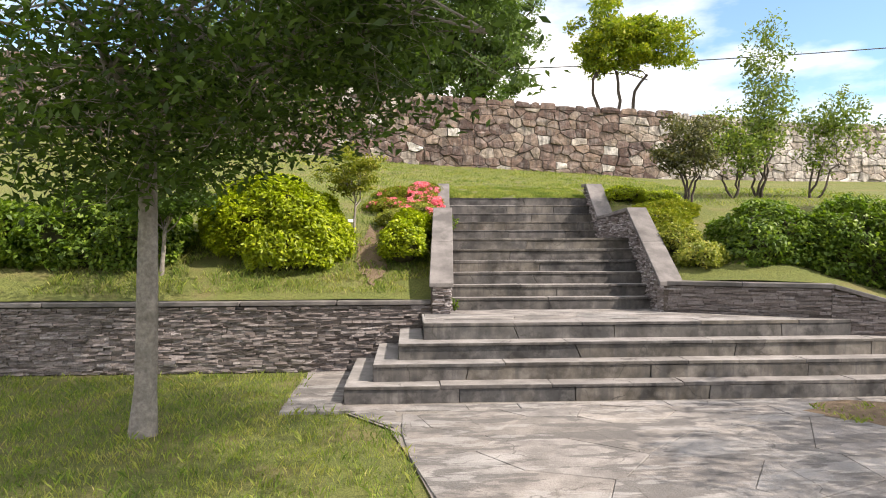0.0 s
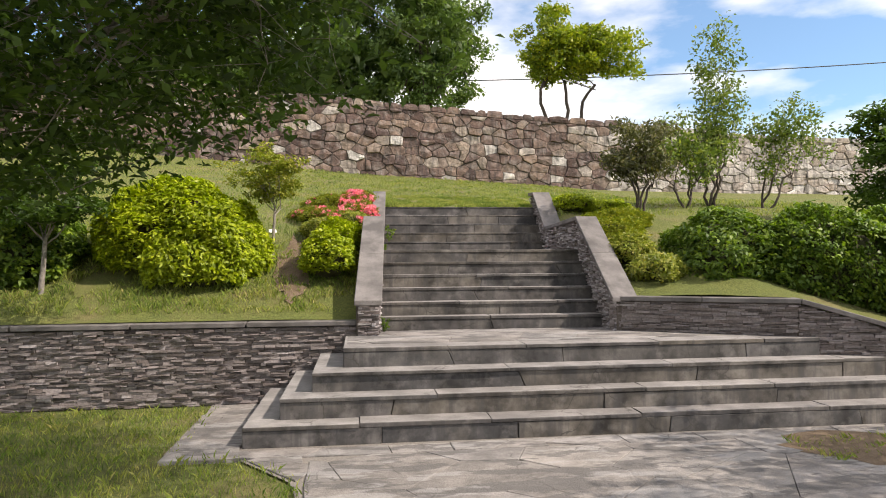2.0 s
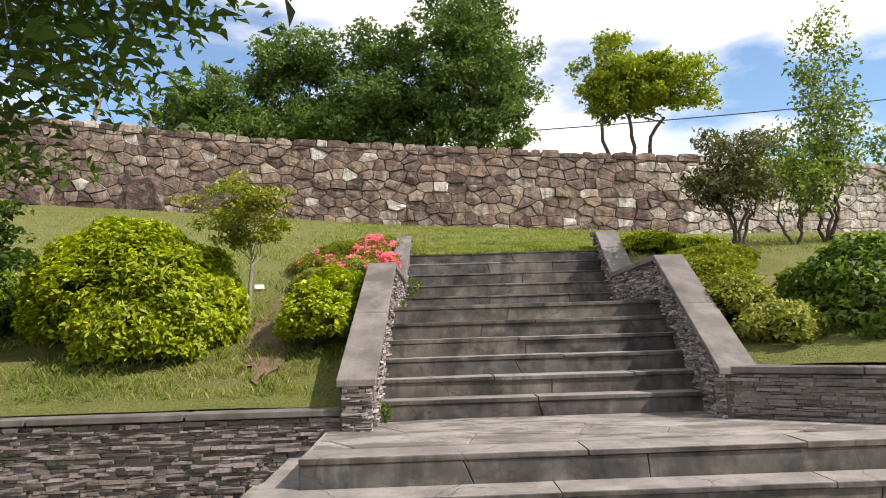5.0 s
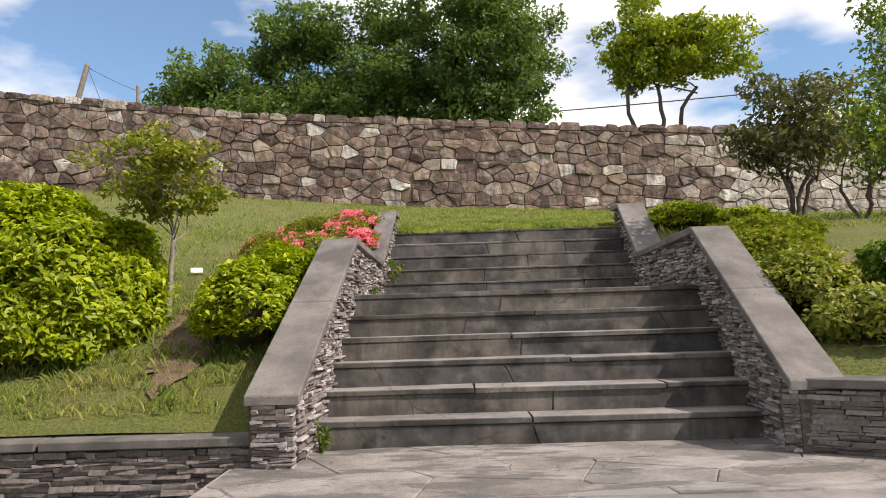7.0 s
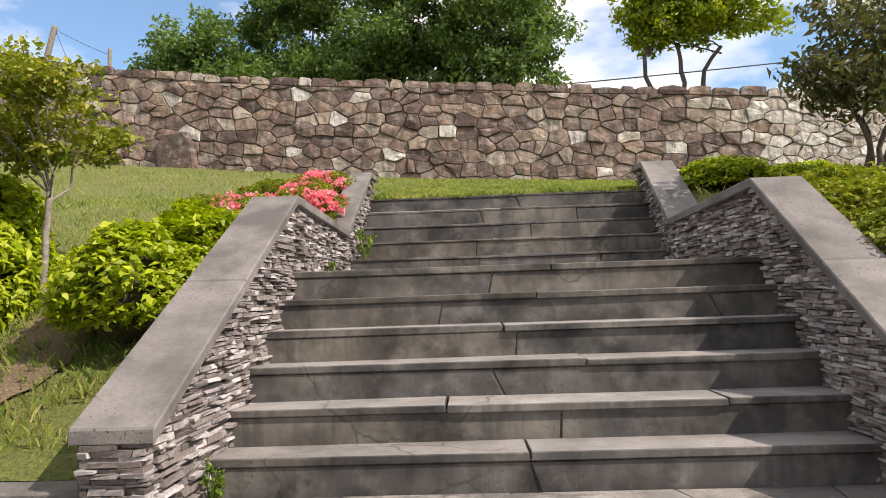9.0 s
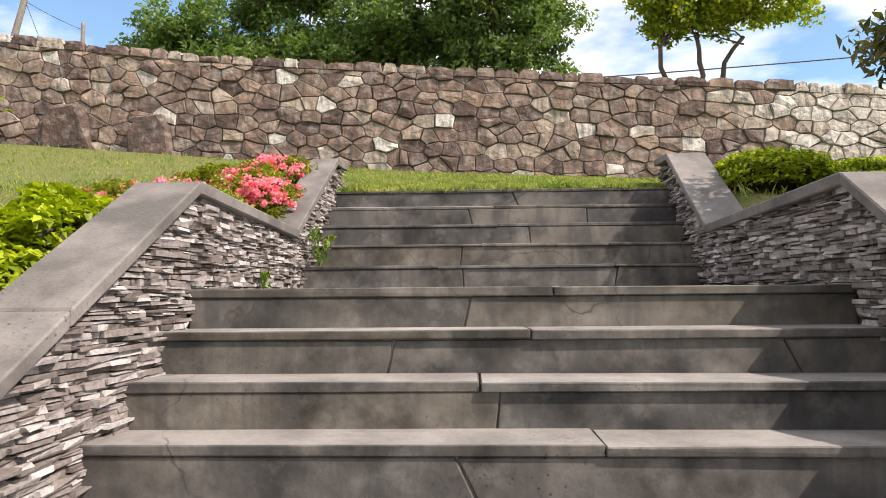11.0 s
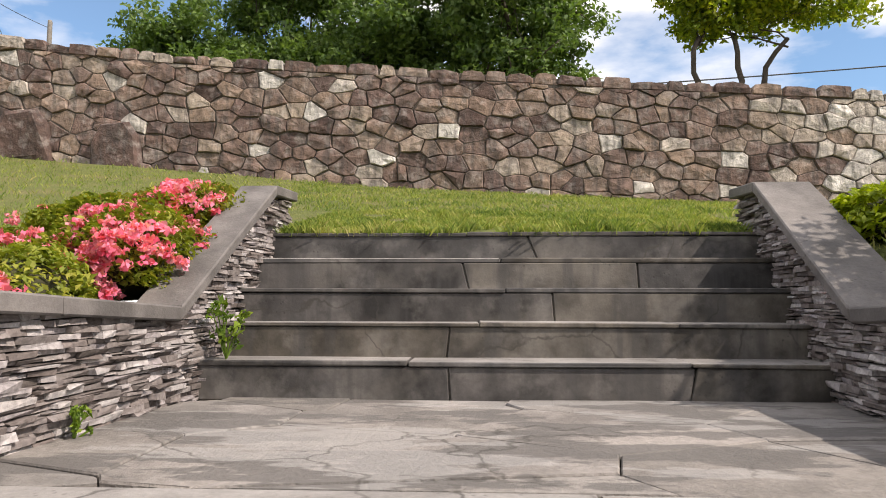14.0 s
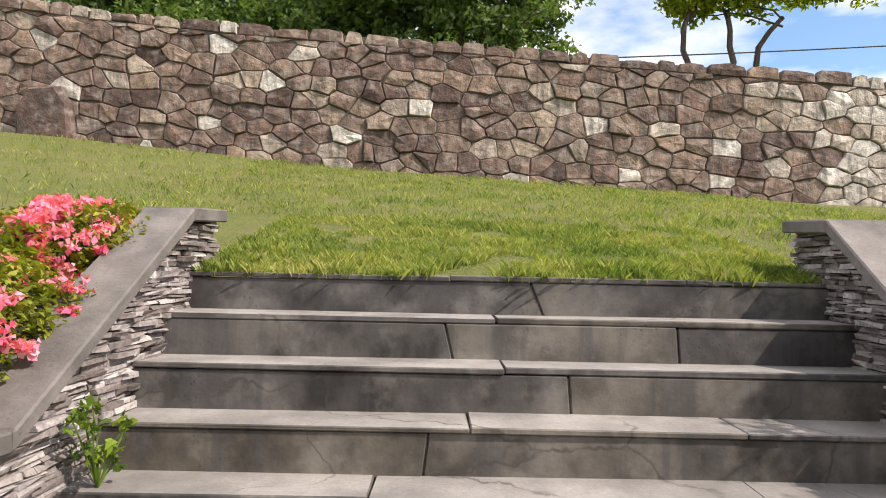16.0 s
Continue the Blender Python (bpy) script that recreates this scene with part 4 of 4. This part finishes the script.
# ---- paving ----
COURT = [(0.25, -6.0), (0.2, 3.4), (0.08, 4.1), (-0.1, 4.95), (-0.55, 5.55), (-1.12, 5.72), (-1.14, 7.5), (-0.5, 7.5), (-0.5, 5.86), (7.2, 5.86), (7.2, 5.4), (9.5, 4.4), (9.5, -6.0)]
pavement = structure("pavement", mesh_of("paving_bed", [(x, y, 0.002) for x, y in COURT], [tuple(range(len(COURT)))], M_MORTAR), "pale irregular flagstone paving with mortar joints")


def pave(outline, size, seed, z, parent):
    r = random.Random(seed)
    for _, _, poly in cells(outline, size, size * 0.75, seed, 0.4, 0.0018):
        part("flagstone", flag_mesh(poly, z - 0.03, z, M_FLAG, r), parent)


pave([(0.26, -3.0), (0.22, 3.4), (0.06, 4.2), (0.0, 4.8), (0.0, 5.5), (7.0, 5.5), (9.0, 4.5), (9.0, -3.0)], 0.85, 41, 0.014, pavement)
pave([(0.02, 4.85), (-0.5, 5.52), (0.02, 5.52)], 0.5, 45, 0.014, pavement)
pave([(-1.1, 5.72), (-1.12, 7.45), (-0.57, 7.45), (-0.57, 5.72)], 0.6, 42, 0.014, pavement)
pave([(-1.1, 5.51), (-1.1, 5.71), (7.0, 5.79), (7.0, 5.51)], 0.6, 46, 0.014, pavement)
pave([(0.24, 6.78), (4.6, 6.78), (3.25, 7.88), (0.24, 7.88)], 0.62, 43, 0.684, low_stairs)
pave([(0.62, 9.30), (3.30, 9.30), (3.30, 10.57), (0.62, 10.57)], 0.7, 44, Z2 + 0.002, mid_stairs)

def bare(name, label, cx, cy, rx, ry, seed, lift):
    """A ragged patch of bare soil that follows the ground."""
    r = random.Random(seed)
    v, f = [(cx, cy, Z(cx, cy) + lift + 0.012)], []
    for ring, s in ((1, 0.5), (2, 1.0)):
        for k in range(22):
            a = 6.283 * k / 22
            j = s * (1 + (r.uniform(-0.22, 0.22) if ring == 2 else 0))
            x, y = cx + rx * j * math.cos(a), cy + ry * j * math.sin(a)
            v.append((x, y, Z(x, y) + lift + (0.012 if ring == 1 else -0.004)))
    for k in range(22):
        j = (k + 1) % 22
        f += [(0, 1 + k, 1 + j), (1 + k, 23 + k, 23 + j, 1 + j)]
    structure(name, mesh_of(name, v, f, M_SOIL, smooth=True), label)


bare("ground_soil", "bare brown soil between the shrubs", -0.42, 8.75, 0.22, 0.75, 3, 0.02)
bare("ground_soil_court", "dry weedy soil at the paving's edge", 4.35, 5.15, 0.85, 0.42, 4, 0.02)

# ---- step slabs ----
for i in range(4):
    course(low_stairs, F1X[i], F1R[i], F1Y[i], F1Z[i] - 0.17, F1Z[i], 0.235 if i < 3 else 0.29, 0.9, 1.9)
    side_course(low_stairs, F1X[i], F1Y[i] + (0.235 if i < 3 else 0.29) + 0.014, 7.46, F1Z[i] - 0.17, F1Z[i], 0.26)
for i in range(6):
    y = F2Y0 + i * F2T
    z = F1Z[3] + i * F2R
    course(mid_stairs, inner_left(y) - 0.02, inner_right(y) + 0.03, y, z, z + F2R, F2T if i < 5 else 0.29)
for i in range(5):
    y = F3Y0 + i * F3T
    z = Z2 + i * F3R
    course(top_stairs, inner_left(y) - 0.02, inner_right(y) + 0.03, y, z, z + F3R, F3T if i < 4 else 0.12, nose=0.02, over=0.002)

# ---- ledge stones and field stones ----
lay(left_bits, cheek_left, near=lambda p: 8.75 < p[1] < 9.35)
lay(left_end, cheek_left, "end_stones")
lay(right_bits, cheek_right)
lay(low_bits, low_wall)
lay(fore_bits, fore_wall)

sr = random.Random(5)


def rubble(x0, x1, seed):
    """Close-fitted rough stones: outlines in x and a height from 0 at the wall's foot to 1 at its top, under a course of flat cap stones."""
    r = random.Random(seed)
    high = 2.0
    for sx, _, poly in cells([(x0, 0.0), (x1, 0.0), (x1, 0.925 * high), (x0, 0.925 * high)], 0.37, 0.225, seed, 0.40, 0.006, 2.6, 0.7):
        pts = []
        for i, a in enumerate(poly):
            b = poly[(i + 1) % len(poly)]
            run = math.hypot(b[0] - a[0], b[1] - a[1])
            if run < 0.03:
                continue
            pts.append((a[0] + r.uniform(-0.006, 0.006), a[1] + r.uniform(-0.006, 0.006)))
            if run > 0.14:
                pts.append(((a[0] + b[0]) / 2 + r.uniform(-0.012, 0.012), (a[1] + b[1]) / 2 + r.uniform(-0.012, 0.012)))
        if len(pts) >= 3:
            yield sx, [(x, y / high) for x, y in pts]
    x = x0
    while x < x1:
        w = r.uniform(0.22, 0.62)
        low, top = 0.93 + r.uniform(-0.006, 0.006), 1.0 + r.uniform(-0.012, 0.022)
        a, e = x + 0.006, x + w - 0.006
        yield x + w / 2, [(a, low), (e, low), (e + r.uniform(-0.02, 0), (low + top) / 2), (e - r.uniform(0.01, 0.06), top + r.uniform(-0.012, 0.006)),
                          ((a + e) / 2, top + r.uniform(-0.004, 0.012)), (a + r.uniform(0.01, 0.06), top + r.uniform(-0.012, 0.006)), (a - r.uniform(-0.02, 0), (low + top) / 2)]
        x += w


v, f, t = [], [], []
single = 0
for sx, outline in list(rubble(-12.0, 18.0, 77)):
    poly = [(x, wall_base(x) - 0.12 + y * (wall_top(x) - wall_base(x) + 0.12)) for x, y in outline]
    shape_v, shape_f = stone_shape(poly, 0.10, sr.uniform(0.025, 0.08), sr, 0.06)
    pale = sx + sr.uniform(-0.8, 0.8) > 7.2
    tone = sr.uniform(0.74, 1.0) if pale else min(1.0, sr.choice((0.0, 0.14, 0.28, 0.43, 0.57, 0.71)) + sr.uniform(-0.06, 0.08) + (0.3 if sr.random() < 0.15 else 0))
    pts = [(x, 18.70 - w, z) for x, z, w in shape_v]
    if -2.4 < sx < 6.4 and single < 300:
        single += 1
        part("field_stone", mesh_of("field_stone", pts, shape_f, M_STONE, [tone] * len(shape_f)), high_wall)
        continue
    k = len(v)
    v += pts
    f += [tuple(k + i for i in g) for g in shape_f]
    t += [tone] * len(shape_f)
for x, w, h in ((-5.9, 0.95, 0.95), (-4.25, 0.8, 0.85), (-8.6, 0.7, 0.7)):
    z = wall_base(x) - 0.1
    poly = [(x - w / 2, z), (x + w / 2 + 0.1, z), (x + w / 2, z + h * 0.7), (x + w * 0.3, z + h), (x - w * 0.3, z + h * 0.96), (x - w / 2, z + h * 0.6)]
    shape_v, shape_f = stone_shape(poly, 0.1, 0.2, sr, 0.16)
    part("boulder", mesh_of("boulder", [(px, 18.70 - pw, pz) for px, pz, pw in shape_v], shape_f, M_STONE, [0.02] * len(shape_f)), high_wall)
tagged(part("field_stones", mesh_of("field_stones", v, f, M_STONE, t), high_wall), kind="stuff")

# ---- grass ----


def blades(name, label, areas):
    P, S = [], []
    for x0, x1, y0, y1, n, tall in areas:
        x, y = rng.uniform(x0, x1, n), rng.uniform(y0, y1, n)
        edge = np.interp(y, [3.4, 4.1, 4.95, 5.3, 5.5, 5.7], [0.2, 0.1, -0.08, -0.35, -0.55, -1.12])
        keep = [i for i in range(n) if (y[i] > 7.5 or x[i] < edge[i] + 0.12 * rng.random() or x[i] > 3.6) and noise.noise(Vector((x[i] * 1.7, y[i] * 1.7, 3))) > -0.45]
        P.append(np.array([(x[i], y[i], Z(x[i], y[i]) - 0.01 if y[i] > 7.5 else -0.012) for i in keep]))
        S.append(np.full(len(keep), tall))
    P = np.concatenate(P)
    S = np.concatenate(S)[:, None] * rng.uniform(0.4, 1.4, (len(P), 1)) * np.array([[1.0 + 0.9 * noise.noise(Vector((p[0] * 5, p[1] * 5, 1)))] for p in P])
    n = len(P)
    a = rng.uniform(0, 6.28, n)
    side = np.stack([np.cos(a), np.sin(a), np.zeros(n)], axis=1) * 0.0026
    tip = np.concatenate([rng.normal(size=(n, 2)) * 0.4, np.ones((n, 1))], axis=1) * S
    mid = tip * 0.55 * np.array([0.6, 0.6, 1.1])
    q = np.stack([P - side, P + side, P + mid + side * 0.8, P + tip], axis=1)
    tones = np.clip(np.array([0.42 + 0.45 * noise.noise(Vector((p[0] * 2.2, p[1] * 2.2, 8))) for p in P]) + 0.2 * rng.normal(size=n), 0, 1)
    return tagged(new(name, quads_of(name, q.reshape(-1, 3), n, M_BLADE, tones)), label, kind="stuff")


blades("grass", "blades of sunlit lawn grass", [
    (0.78, 3.25, 11.38, 11.62, 9500, 0.045), (0.72, 3.4, 11.6, 13.2, 46000, 0.034), (-1.0, 6, 13.2, 18.6, 34000, 0.04),
    (-6.0, 0.1, 2.0, 7.4, 36000, 0.045), (-4.5, 0.35, 7.75, 9.2, 14000, 0.06), (-6.0, 0.4, 9.2, 13.0, 16000, 0.05),
    (3.5, 9, 10.5, 14, 9000, 0.05), (3.7, 5.0, 4.85, 5.45, 1500, 0.05), (-9, -1, 13, 18.6, 9000, 0.05)])
